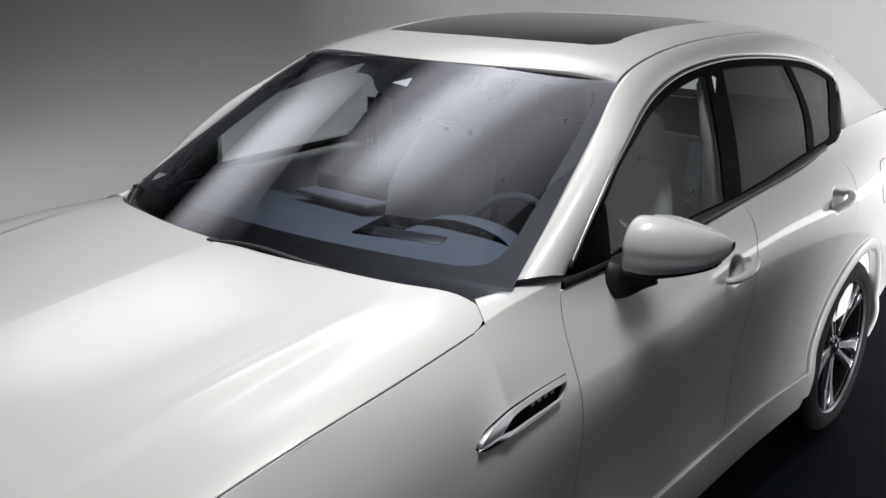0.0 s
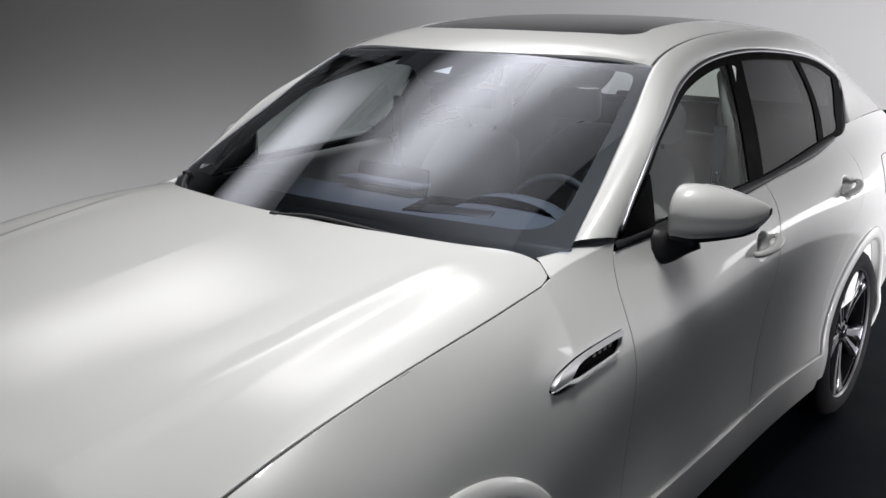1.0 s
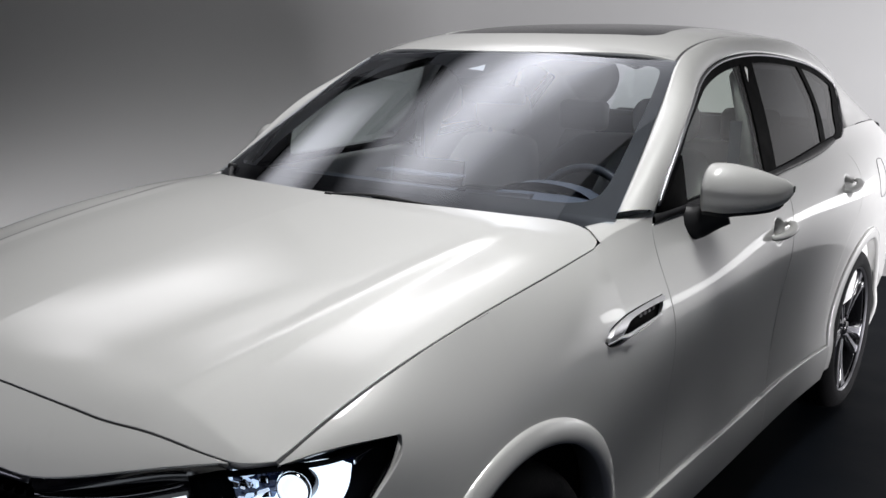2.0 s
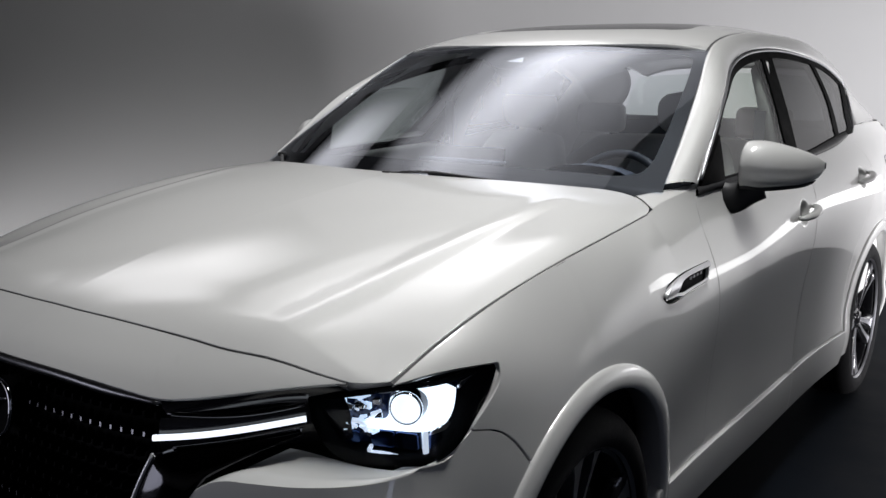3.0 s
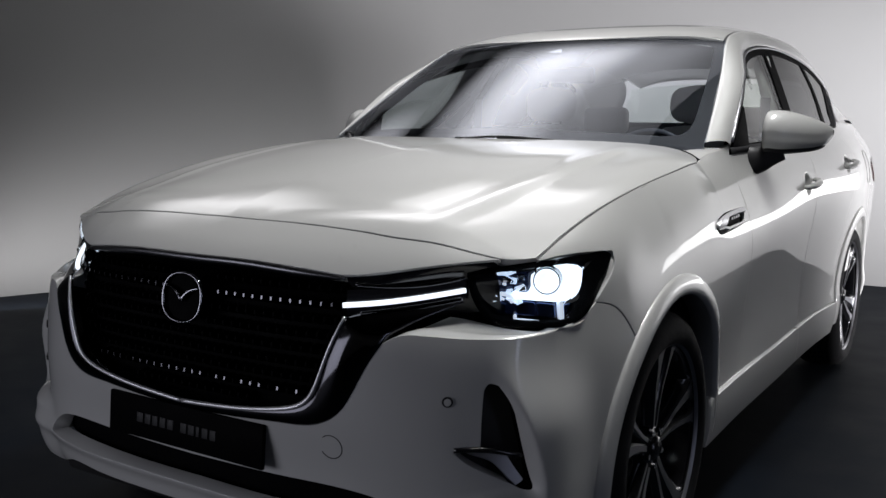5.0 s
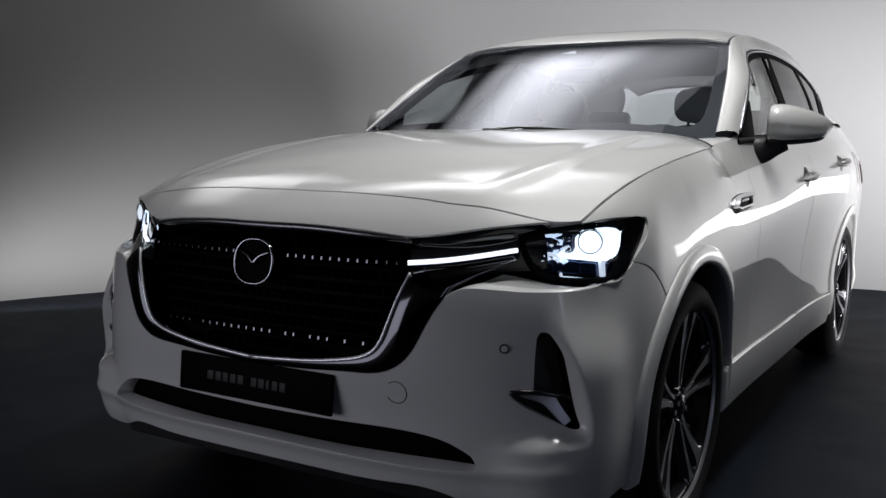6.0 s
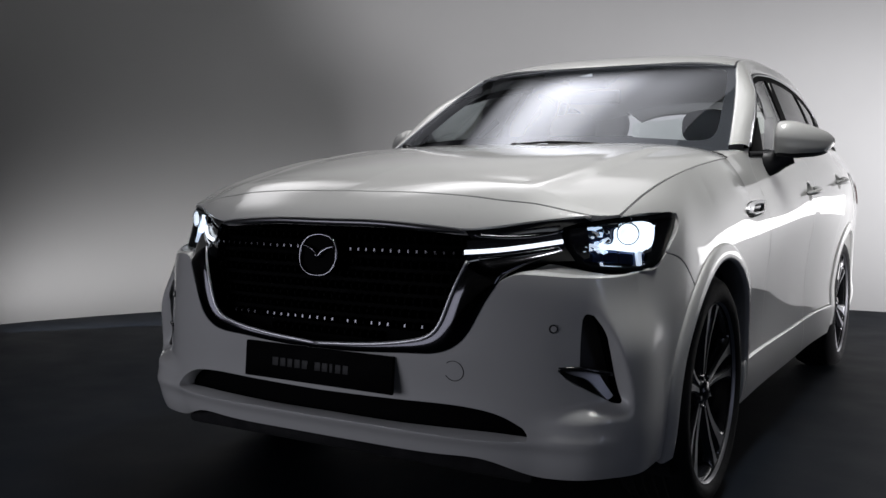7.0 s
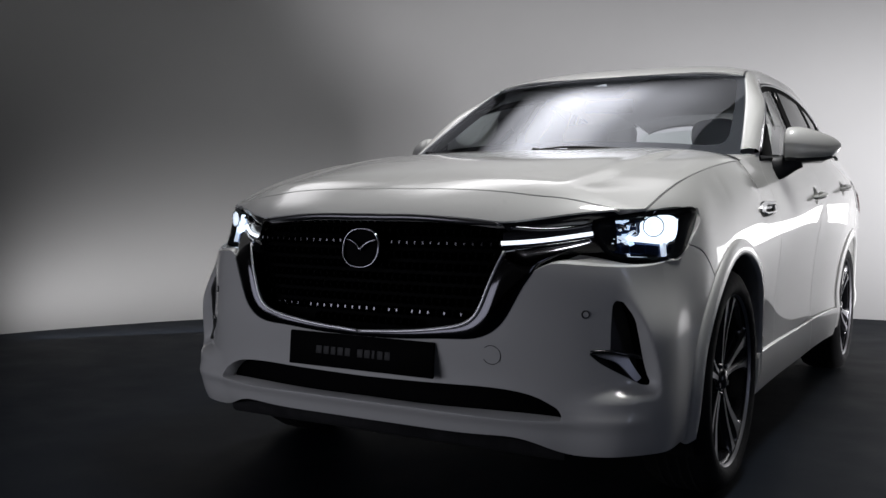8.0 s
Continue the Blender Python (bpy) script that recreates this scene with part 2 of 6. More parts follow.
def panel(name, outline, surface, mat, parent, label="", holes=(), res=0.03, depth=0.012, lift=0.0, mirror=False, both=False, edge=0.0025):
    """A sheet cut from surface(u, v), with rolled edges and a return flange of that depth. mirror: on the car's other side; both: joined over the middle."""
    from mathutils.geometry import delaunay_2d_cdt
    rim_pts = []
    for a, b in zip(outline, list(outline[1:]) + [outline[0]]):
        k = max(1, int(math.hypot(b[0] - a[0], b[1] - a[1]) / (1.6 * res))) if both and abs(a[0]) < 1e-6 and abs(b[0]) < 1e-6 else 1
        rim_pts += [(a[0] + (b[0] - a[0]) * i / k, a[1] + (b[1] - a[1]) * i / k) for i in range(k)]
    loops = [np.array(rim_pts)] + [np.array(h) for h in holes]
    lo, hi = loops[0].min(0), loops[0].max(0)
    gx, gy = np.meshgrid(np.arange(lo[0] + res / 2, hi[0], res), np.arange(lo[1] + res / 2, hi[1], res))
    g = np.stack([gx.ravel(), gy.ravel()], 1)
    keep = inside(g, loops[0])
    for l in loops:
        keep &= ~near(g, l, res * 0.45)
    for l in loops[1:]:
        keep &= ~inside(g, l)
    pts, edges = [], []
    for l in loops:
        k = len(pts)
        pts += list(l)
        edges += [(k + i, k + (i + 1) % len(l)) for i in range(len(l))]
    pts += list(g[keep])
    vs, es, fs, *_ = delaunay_2d_cdt([Vector((float(a), float(b))) for a, b in pts], edges, [], 0, 1e-6)
    v2 = np.array([tuple(v) for v in vs])
    cen = v2[np.array([list(f)[:3] for f in fs])].mean(1)
    ok = inside(cen, loops[0])
    for l in loops[1:]:
        ok &= ~inside(cen, l)
    fs = [list(f) for f, k in zip(fs, ok) if k]

    def place(uv):
        p, e = surface(uv[:, 0], uv[:, 1]), 1e-3
        a = surface(uv[:, 0] + e, uv[:, 1]) - surface(uv[:, 0] - e, uv[:, 1])
        b = surface(uv[:, 0], uv[:, 1] + e) - surface(uv[:, 0], uv[:, 1] - e)
        n = np.cross(a, b)
        return p, n / np.maximum(np.linalg.norm(n, axis=1), 1e-12)[:, None]
    p, n = place(v2)
    p = p + n * lift
    count = {}
    for f in fs:
        for i in range(3):
            k = (f[i], f[(i + 1) % 3])
            count[k] = count.get(k, 0) + 1
    rim = [k for k in count if (k[1], k[0]) not in count]
    if both:
        rim = [k for k in rim if not (abs(p[k[0]][0]) < 2e-4 and abs(p[k[1]][0]) < 2e-4)]
    verts, normals, faces = list(p), list(n), [list(f) for f in fs]
    if depth:
        # rolled edge, then a flange that goes inwards
        out = {}
        for a, b in rim:
            d = p[b] - p[a]
            o = np.cross(d, n[a])
            o = o / max(np.linalg.norm(o), 1e-9)
            out[a] = out.get(a, 0) + o
            out[b] = out.get(b, 0) + o
        i1, i2 = {}, {}
        for a, o in out.items():
            o = o / max(np.linalg.norm(o), 1e-9)
            i1[a] = len(verts)
            verts.append(p[a] + o * edge * 0.7 - n[a] * edge)
            normals.append((o + n[a] * 0.3) / np.linalg.norm(o + n[a] * 0.3))
            i2[a] = len(verts)
            verts.append(p[a] + o * edge * 0.7 - n[a] * depth)
            normals.append(o)
        for a, b in rim:
            faces.append([b, a, i1[a], i1[b]])
            faces.append([i1[b], i1[a], i2[a], i2[b]])
    verts, normals = np.array(verts), np.array(normals)
    flip = np.array([-1, 1, 1])
    if mirror:
        verts, normals, faces = verts * flip, normals * flip, [f[::-1] for f in faces]
    if both:
        k = len(verts)
        pair = {i: (i if abs(verts[i][0]) < 2e-4 else k + i) for i in range(k)}
        faces = faces + [[pair[i] for i in f[::-1]] for f in faces]
        verts, normals = np.concatenate([verts, verts * flip]), np.concatenate([normals, normals * flip])
        mid = np.abs(verts[:, 0]) < 2e-4
        normals[mid, 0] = 0
        normals /= np.maximum(np.linalg.norm(normals, axis=1), 1e-9)[:, None]
    return link_mesh(name, verts, faces, mat, parent, label, True, normals)


def strip(name, rows, mat, parent, label="", mirror=False, closed=False, wrap=False):
    """A skin over rows of points, each row of the same number of points."""
    r = np.array(rows, float)
    a, b = r.shape[:2]
    v = r.reshape(-1, 3).copy()
    f = []
    for i in range(a if wrap else a - 1):
        for j in range(b if closed else b - 1):
            i2, j2 = (i + 1) % a, (j + 1) % b
            f.append([i * b + j, i2 * b + j, i2 * b + j2, i * b + j2])
    if mirror:
        v[:, 0] *= -1
        f = [q[::-1] for q in f]
    return link_mesh(name, v, f, mat, parent, label)


def tube(name, path, radius, mat, parent, label="", sides=8, flat=1.0, up=(0, 0, 1), mirror=False, taper=None):
    """A bar of round or flattened section along a path; flat: its height over its width."""
    p = np.array(path, float)
    d = np.gradient(p, axis=0)
    d /= np.linalg.norm(d, axis=1)[:, None]
    rows = []
    for i, (q, t) in enumerate(zip(p, d)):
        s = np.cross(t, up)
        s /= max(np.linalg.norm(s), 1e-9)
        w = np.cross(s, t)
        k = radius * (taper[i] if taper is not None else 1)
        rows.append([q + k * (math.cos(x) * s + flat * math.sin(x) * w) for x in np.arange(sides) * 2 * math.pi / sides])
    a, b = len(rows), sides
    v = [x for row in rows for x in row]
    f = [[i * b + j, i * b + (j + 1) % b, (i + 1) * b + (j + 1) % b, (i + 1) * b + j] for i in range(a - 1) for j in range(b)]
    f += [list(range(b))[::-1], [(a - 1) * b + j for j in range(b)]]
    v = np.array(v)
    if mirror:
        v[:, 0] *= -1
        f = [q[::-1] for q in f]
    return link_mesh(name, v, f, mat, parent, label)


def box(sx, sy, sz, m=None, bevel=0.0, segments=2):
    bm = bmesh.new()
    bmesh.ops.create_cube(bm, size=1)
    bmesh.ops.scale(bm, vec=(sx, sy, sz), verts=bm.verts)
    if bevel:
        bmesh.ops.bevel(bm, geom=bm.edges[:], offset=bevel, segments=segments, affect="EDGES", profile=0.5)
    if m is not None:
        bm.transform(m)
    return bm
# ---- the studio ----
CX, CY, RADIUS, HEIGHT = 1.447, -0.178, 6.02, 5.2


def ring_wall():
    bm = bmesh.new()
    n, thick = 128, 0.15
    rings = []
    for r, z in ((RADIUS, 0), (RADIUS, HEIGHT), (RADIUS + thick, HEIGHT), (RADIUS + thick, 0)):
        rings.append([bm.verts.new((CX + r * math.cos(a), CY + r * math.sin(a), z)) for a in np.arange(n) * 2 * math.pi / n])
    for k in range(4):
        for i in range(n):
            q = rings[k], rings[(k + 1) % 4]
            bm.faces.new((q[0][(i + 1) % n], q[0][i], q[1][i], q[1][(i + 1) % n]))
    return bm


def disc(z, r, thick, up):
    bm = bmesh.new()
    bmesh.ops.create_cone(bm, cap_ends=True, segments=128, radius1=r, radius2=r, depth=thick, matrix=Matrix.Translation((CX, CY, z + (thick / 2 if up else -thick / 2))))
    return bm


tagged(part("wall_round", ring_wall(), WALL, None), "pale grey painted curved studio wall", "wall", kind="structure")
tagged(part("floor", disc(0, RADIUS + 0.2, 0.1, False), FLOOR, None), "dark blue-black smooth studio floor", "floor", kind="structure")
tagged(part("ceiling", disc(HEIGHT, RADIUS + 0.2, 0.1, True), CEILING, None), "black studio ceiling above the lights", "ceiling", kind="structure")

# ---- the car's surfaces: x to its left, y to its tail from the front axle ----
KNOTS_Z = (0.15, 0.30, 0.41, 0.46, 0.54, 0.66, 0.80, 0.92, 1.00, 1.06, 1.12, 1.18, 1.25, 1.40, 1.52, 1.60)
STATIONS = (0.0, 0.45, 0.82, 1.40, 2.10, 2.87, 3.70)
SECTIONS_FRONT = (
    (0.860, 0.905, 0.918, 0.920, 0.922, 0.925, 0.918, 0.900, 0.868, 0.830, 0.780, 0.715, 0.64, 0.45, 0.32, 0.24),
    (0.855, 0.893, 0.899, 0.900, 0.904, 0.915, 0.920, 0.909, 0.888, 0.859, 0.811, 0.755, 0.69, 0.53, 0.42, 0.35),
    (0.850, 0.885, 0.890, 0.889, 0.889, 0.897, 0.910, 0.904, 0.877, 0.848, 0.820, 0.803, 0.785, 0.73, 0.68, 0.645),
    (0.850, 0.885, 0.889, 0.888, 0.888, 0.895, 0.911, 0.920, 0.908, 0.888, 0.856, 0.828, 0.798, 0.735, 0.680, 0.640),
)
SECTIONS_REAR = (
    (0.850, 0.885, 0.889, 0.888, 0.888, 0.895, 0.911, 0.922, 0.919, 0.906, 0.880, 0.846, 0.806, 0.738, 0.682, 0.642),
    (0.860, 0.912, 0.930, 0.920, 0.918, 0.922, 0.932, 0.940, 0.938, 0.926, 0.902, 0.862, 0.806, 0.738, 0.684, 0.646),
    (0.800, 0.840, 0.855, 0.855, 0.858, 0.866, 0.874, 0.878, 0.872, 0.860, 0.840, 0.806, 0.760, 0.68, 0.62, 0.58),
)
ALONG = spline(STATIONS, np.array(SECTIONS_FRONT + SECTIONS_REAR))
FINE_Y = np.linspace(-0.2, 4.0, 421)
_up = spline(KNOTS_Z, ALONG(FINE_Y).T)
FINE_Z = np.linspace(0.10, 1.70, 321)
SIDE = _up(FINE_Z).T


def cubic_weights(t):
    return ((-t + 2 * t * t - t ** 3) / 2, (2 - 5 * t * t + 3 * t ** 3) / 2, (t + 4 * t * t - 3 * t ** 3) / 2, (t ** 3 - t * t) / 2)


def side_x(y, z):
    """Half the car's width at y, z."""
    fy = np.clip((np.asarray(y, float) + 0.2) / 0.01, 1, len(FINE_Y) - 3)
    fz = np.clip((np.asarray(z, float) - 0.10) / 0.005, 1, len(FINE_Z) - 3)
    iy, iz = np.floor(fy).astype(int), np.floor(fz).astype(int)
    wy, wz = cubic_weights(fy - iy), cubic_weights(fz - iz)
    return sum(wy[a] * wz[b] * SIDE[iy + a - 1, iz + b - 1] for a in range(4) for b in range(4))


NOSE_Z = (0.15, 0.25, 0.33, 0.45, 0.56, 0.66, 0.75, 0.83, 0.90, 0.93, 0.97, 1.01, 1.05, 1.10)
NOSE_B = spline(NOSE_Z, (0.72, 0.80, 0.82, 0.825, 0.845, 0.855, 0.855, 0.84, 0.80, 0.765, 0.68, 0.56, 0.44, 0.32))
NOSE_N = spline(NOSE_Z, (3.4, 3.6, 3.6, 3.5, 3.3, 3.1, 3.0, 2.9, 2.9, 2.9, 2.9, 2.9, 2.9, 2.9))


SEAM_YS = (-0.535, -0.40, -0.25, -0.10, 0.05, 0.20, 0.35, 0.513)
SEAM_X = spline(SEAM_YS, (0.777, 0.791, 0.805, 0.815, 0.821, 0.822, 0.817, 0.800))
SEAM_Z = spline(SEAM_YS, (0.934, 0.988, 1.031, 1.061, 1.084, 1.101, 1.115, 1.123))


def belt_raw(s, z):
    """The car's outside round the nose (s below 0) and along its side (s is y)."""
    s, z = np.asarray(s, float), np.asarray(z, float)
    th = np.clip(math.pi / 2 + s / 0.85, -0.05, math.pi / 2)
    a, b, n = side_x(0 * s, z), NOSE_B(z), NOSE_N(z)
    r = (np.abs(np.sin(th) / a) ** n + np.abs(np.cos(th) / b) ** n) ** (-1 / n)
    side = s >= 0
    x = np.where(side, side_x(np.maximum(s, 0), z), r * np.sin(th))
    y = np.where(side, s, -r * np.cos(th))
    return np.stack([x, y, z + 0 * s], -1)


def ease(t):
    t = np.clip(t, 0, 1)
    return t * t * t * (t * (6 * t - 15) + 10)


def at_y_of(fn, y, z):
    lo, hi = -1.335, 0.0
    if y >= 0:
        return y
    for _ in range(40):
        m = (lo + hi) / 2
        lo, hi = (m, hi) if fn(np.array(m), np.array(z))[1] < y else (lo, m)
    return lo


# the wing's upper edge is led to the bonnet's shut line
_ly = np.linspace(-0.56, 0.55, 14)
LEAD = spline(_ly, [float(SEAM_X(y)) - float(belt_raw(np.array(at_y_of(belt_raw, y, float(SEAM_Z(y)))), np.array(float(SEAM_Z(y))))[0]) for y in _ly])


def belt(s, z):
    """The car's outside round the nose (s below 0) and along its side (s is y), with the wing led to the shut line."""
    p = belt_raw(s, z)
    y = np.clip(p[..., 1], -0.55, 0.51)
    w = ease((p[..., 2] - SEAM_Z(y) + 0.30) / 0.30) * ease((0.95 - p[..., 1]) / 0.45) * ease((p[..., 1] + 0.72) / 0.2)
    p = p.copy()
    p[..., 0] += w * LEAD(y)
    return p


MID = -0.85 * math.pi / 2


def at_x(x, z):
    """The belt's s where the nose is that wide."""
    lo, hi = MID, -0.2
    for _ in range(40):
        m = (lo + hi) / 2
        lo, hi = (m, hi) if belt(m, z)[0] < x else (lo, m)
    return (lo, z)


def at_y(y, z):
    """The belt's s at that y."""
    if y >= 0:
        return (y, z)
    lo, hi = MID, 0
    for _ in range(40):
        m = (lo + hi) / 2
        lo, hi = (m, hi) if belt(m, z)[1] < y else (lo, m)
    return (lo, z)


HOOD_MID = spline((-0.86, -0.81, -0.75, -0.69, -0.58, -0.40, -0.10, 0.20, 0.45, 0.60), (0.86, 0.915, 0.958, 0.991, 1.030, 1.070, 1.118, 1.157, 1.182, 1.196))
DROP_X = (0.0, 0.20, 0.40, 0.52, 0.62, 0.72, 0.80, 0.86)
DROP_Y = (-0.80, -0.62, -0.35, 0.0, 0.50)
DROPS = spline(DROP_Y, np.array((
    (0.000, 0.003, 0.014, 0.016, 0.016, 0.012, 0.010, 0.010),
    (0.000, 0.002, 0.002, 0.002, 0.004, 0.003, 0.000, 0.000),
    (0.000, 0.001, 0.005, 0.008, 0.012, 0.022, 0.032, 0.050),
    (0.000, 0.002, 0.006, 0.011, 0.018, 0.029, 0.046, 0.08),
    (0.000, 0.001, 0.004, 0.008, 0.014, 0.028, 0.058, 0.10))))
SWEEP = spline((0.0, 0.2, 0.4, 0.5, 0.58, 0.70, 0.777, 0.86), (0.0, 0.008, 0.048, 0.088, 0.128, 0.208, 0.250, 0.290))
FINE_X = np.linspace(-0.9, 0.9, 181)
HOOD_Y = np.linspace(-0.9, 0.8, 171)
_half = spline(DROP_X, DROPS(HOOD_Y).T)(np.abs(FINE_X))


_t = np.clip((-0.05 - HOOD_Y) / 0.5, 0, 1)
_fade = _t ** 3 * (_t * (6 * _t - 15) + 10)
HOOD_GRID = HOOD_MID(HOOD_Y[:, None] - _fade[:, None] * SWEEP(np.abs(FINE_X))[None, :]) - _half.T


CREST = spline((-0.62, -0.46, -0.28, -0.07, 0.13, 0.30), (0.527, 0.549, 0.574, 0.590, 0.597, 0.602))


def hood_raw(x, y):
    """The bonnet and the lid of the nose over the plan; a soft crest runs from each corner of the grille to the windscreen's foot."""
    x, y = np.asarray(x, float), np.asarray(y, float)
    fx, fy = np.clip((x + 0.9) / 0.01, 1, 178), np.clip((y + 0.9) / 0.01, 1, 168)
    ix, iy = np.floor(fx).astype(int), np.floor(fy).astype(int)
    wx, wy = cubic_weights(fx - ix), cubic_weights(fy - iy)
    z = sum(wy[a] * wx[b] * HOOD_GRID[iy + a - 1, ix + b - 1] for a in range(4) for b in range(4))
    crest = CREST(np.clip(y, -0.62, 0.3))
    d = np.abs(x) - crest
    fade = ease((y + 0.66) / 0.22) * ease((0.50 - y) / 0.40)
    ridge = 0.030 - np.sqrt(np.abs(d) ** 2 + 0.006 ** 2)
    z = z + fade * (0.075 * np.clip(ridge, -0.02, 1) * np.exp(-(d / 0.055) ** 2) - 0.0008 * np.exp(-((d + 0.080) / 0.05) ** 2) - 0.0058 * np.exp(-((d - 0.050) / np.where(d < 0.050, 0.030, 0.075)) ** 2))
    # a fold down the nose on each side of the grille
    fold = np.abs(x) - (0.437 + 0.33 * (y + 0.64))
    run = np.sqrt(fold ** 2 + 0.010 ** 2)
    z = z + 0.008 * ease((-0.50 - y) / 0.14) * np.clip(1 - run / np.where(fold < 0, 0.34, 0.20), 0, 1)
    return np.stack([x, y, z], -1)


HOOD_LEAD = spline(_ly, [float(SEAM_Z(y)) - float(hood_raw(np.array(float(SEAM_X(y))), np.array(y))[2]) for y in _ly])


def hood(x, y):
    """The bonnet led to its shut line at the wings."""
    p = hood_raw(x, y)
    ys = np.clip(p[..., 1], -0.56, 0.60)
    w = ease((np.abs(p[..., 0]) - 0.38) / (SEAM_X(ys) - 0.38)) * ease((p[..., 1] + 0.82) / 0.25)
    p[..., 2] += w * HOOD_LEAD(ys)
    return p


ROOF_MID = spline((1.20, 1.29, 1.45, 1.75, 2.10, 2.50, 2.90, 3.30, 3.55), (1.540, 1.587, 1.640, 1.687, 1.702, 1.690, 1.657, 1.600, 1.548))
RAIL_Y = (0.60, 0.712, 0.87, 1.03, 1.20, 1.36, 1.50, 1.80, 2.20, 2.60, 2.90, 3.25, 3.55)
RAIL_X = spline(RAIL_Y, (0.786, 0.764, 0.735, 0.703, 0.667, 0.630, 0.612, 0.598, 0.590, 0.580, 0.565, 0.55, 0.53))
RAIL_Z = spline(RAIL_Y, (1.112, 1.181, 1.281, 1.381, 1.482, 1.568, 1.607, 1.645, 1.656, 1.643, 1.607, 1.545, 1.48))


# windscreen: u over its width from -1 to 1, v up it from 0 to 1
def windscreen(u, v):
    u, v = np.asarray(u, float), np.asarray(v, float)
    ey = 0.652 + (1.361 - 0.652) * v
    edge = np.stack([RAIL_X(ey), ey, RAIL_Z(ey)], -1)
    mid = np.stack([0 * v, 0.452 + 0.836 * v, 1.174 + 0.412 * v + 0.10 * v * (1 - v)], -1)
    a = np.abs(u)
    p = mid + (edge - mid) * (a ** 2.3)[..., None]
    p[..., 0] = u * edge[..., 0]
    return p


def roof(x, y):
    """The roof between the two rails."""
    x, y = np.asarray(x, float), np.asarray(y, float)
    k = np.clip(np.abs(x) / RAIL_X(y), 0, 1.1)
    edge = RAIL_Z(np.maximum(y, 1.36)) - 0.004
    z = ROOF_MID(y) - (ROOF_MID(y) - edge) * (0.35 * k ** 2 + 0.65 * k ** 5)
    return np.stack([x, y, z], -1)


# overhead softbox: a shallow black tray with glowing cloth below
def softbox(place, sx, sy, mat, skirts):
    thing = tagged(new("softbox"), "large rectangular studio softbox hanging above the car", "softbox", group="overhead softboxes")
    thing.matrix_basis = place
    bm = bmesh.new()
    bmesh.ops.create_grid(bm, x_segments=8, y_segments=8, size=0.5)
    bmesh.ops.scale(bm, vec=(sx, sy, 1), verts=bm.verts)
    bmesh.ops.reverse_faces(bm, faces=bm.faces[:])
    part("cloth", bm, mat, thing, "glowing white cloth")
    part("tray", box(sx + 0.06, sy + 0.06, 0.25, pose(0, 0, 0.135), 0.01), CEILING, thing, "black tray")
    # unseen skirts, added to keep the cloth's glow off the wall
    for (x, y, w, h), drop in zip(((-sx / 2, 0, 0.03, sy), (sx / 2, 0, 0.03, sy), (0, -sy / 2, sx, 0.03), (0, sy / 2, sx, 0.03)), skirts):
        part("skirt", box(w, h, drop, pose(x, y, -drop / 2 + 0.01)), CEILING, thing, "black cloth skirt added to cut spill on the wall")
    for x in (-1, 1):
        part("hanger", box(0.03, 0.03, 1.1, pose(x * 1.0, 0, 0.75)), CEILING, thing)


softbox(pose(-1.10, 2.40, 4.05, -9, -9, -8), 3.2, 3.4, SOFTBOX, (0.36, 0.3, 0.3, 0.15))
softbox(pose(-3.42, 1.60, 3.50, 0, -60, -11), 1.5, 3.2, SOFTBOX_EVEN, (0.05, 0.05, 0.05, 0.05))
# ---- the car ----
car = tagged(new("car"), "pearl white sport utility car with lit headlamps on a dark floor", "car")


def both_sides(fn):
    for m in (False, True):
        fn(m)


def shifted(fn, d):
    """The surface moved along its own normal by d."""
    def moved(u, v):
        u, v, e = np.asarray(u, float), np.asarray(v, float), 1e-3
        a, b = fn(u + e, v) - fn(u - e, v), fn(u, v + e) - fn(u, v - e)
        n = np.cross(a, b)
        return fn(u, v) + d * n / np.maximum(np.linalg.norm(n, axis=-1, keepdims=True), 1e-12)
    return moved


# bonnet, with its shut line
SEAM_FRONT = [(0, -0.688), (0.2, -0.684), (0.42, -0.664), (0.47, -0.655), (0.56, -0.628), (0.65, -0.600), (0.715, -0.578)]
EDGE = [(float(SEAM_X(y)), y, float(SEAM_Z(y))) for y in np.linspace(-0.535, 0.505, 24)]
SEAM_SIDE = [(x - 0.0018, y) for x, y, z in EDGE]
REAR_EDGE = [(0.74, 0.588), (0.70, 0.585), (0.6, 0.535), (0.4, 0.478), (0.2, 0.452), (0, 0.445)]
bonnet_outline = loop(curve(SEAM_FRONT, 40), curve([(0.715, -0.578), (0.745, -0.562), SEAM_SIDE[0]], 6), curve(SEAM_SIDE, 50), curve([SEAM_SIDE[-1], (0.787, 0.545), (0.768, 0.575), (0.74, 0.588)], 8), curve(REAR_EDGE, 30))
bonnet = panel("bonnet", bonnet_outline, hood, PAINT, car, "pearl white sculpted bonnet", res=0.014, both=True, depth=0.03)

LID_FRONT = [(0, -0.812), (0.2, -0.806), (0.36, -0.784), (0.43, -0.766), (0.48, -0.742), (0.58, -0.680), (0.64, -0.635), (0.70, -0.590)]
lid_outline = loop(curve(LID_FRONT, 36), curve([(0.70, -0.590), (0.711, -0.584)], 2), curve([(0.711, -0.5835), (0.648, -0.606), (0.56, -0.634), (0.47, -0.661), (0.42, -0.670), (0.2, -0.690), (0, -0.694)], 40))
panel("nose_lid", lid_outline, hood, PAINT, car, "pearl white panel above the grille", res=0.012, both=True, depth=0.03)

ARCH_R, ARCH_IN, ARCH_Y, WHEEL_Z, BASE = 0.466, 0.415, 0.035, 0.372, 2.87


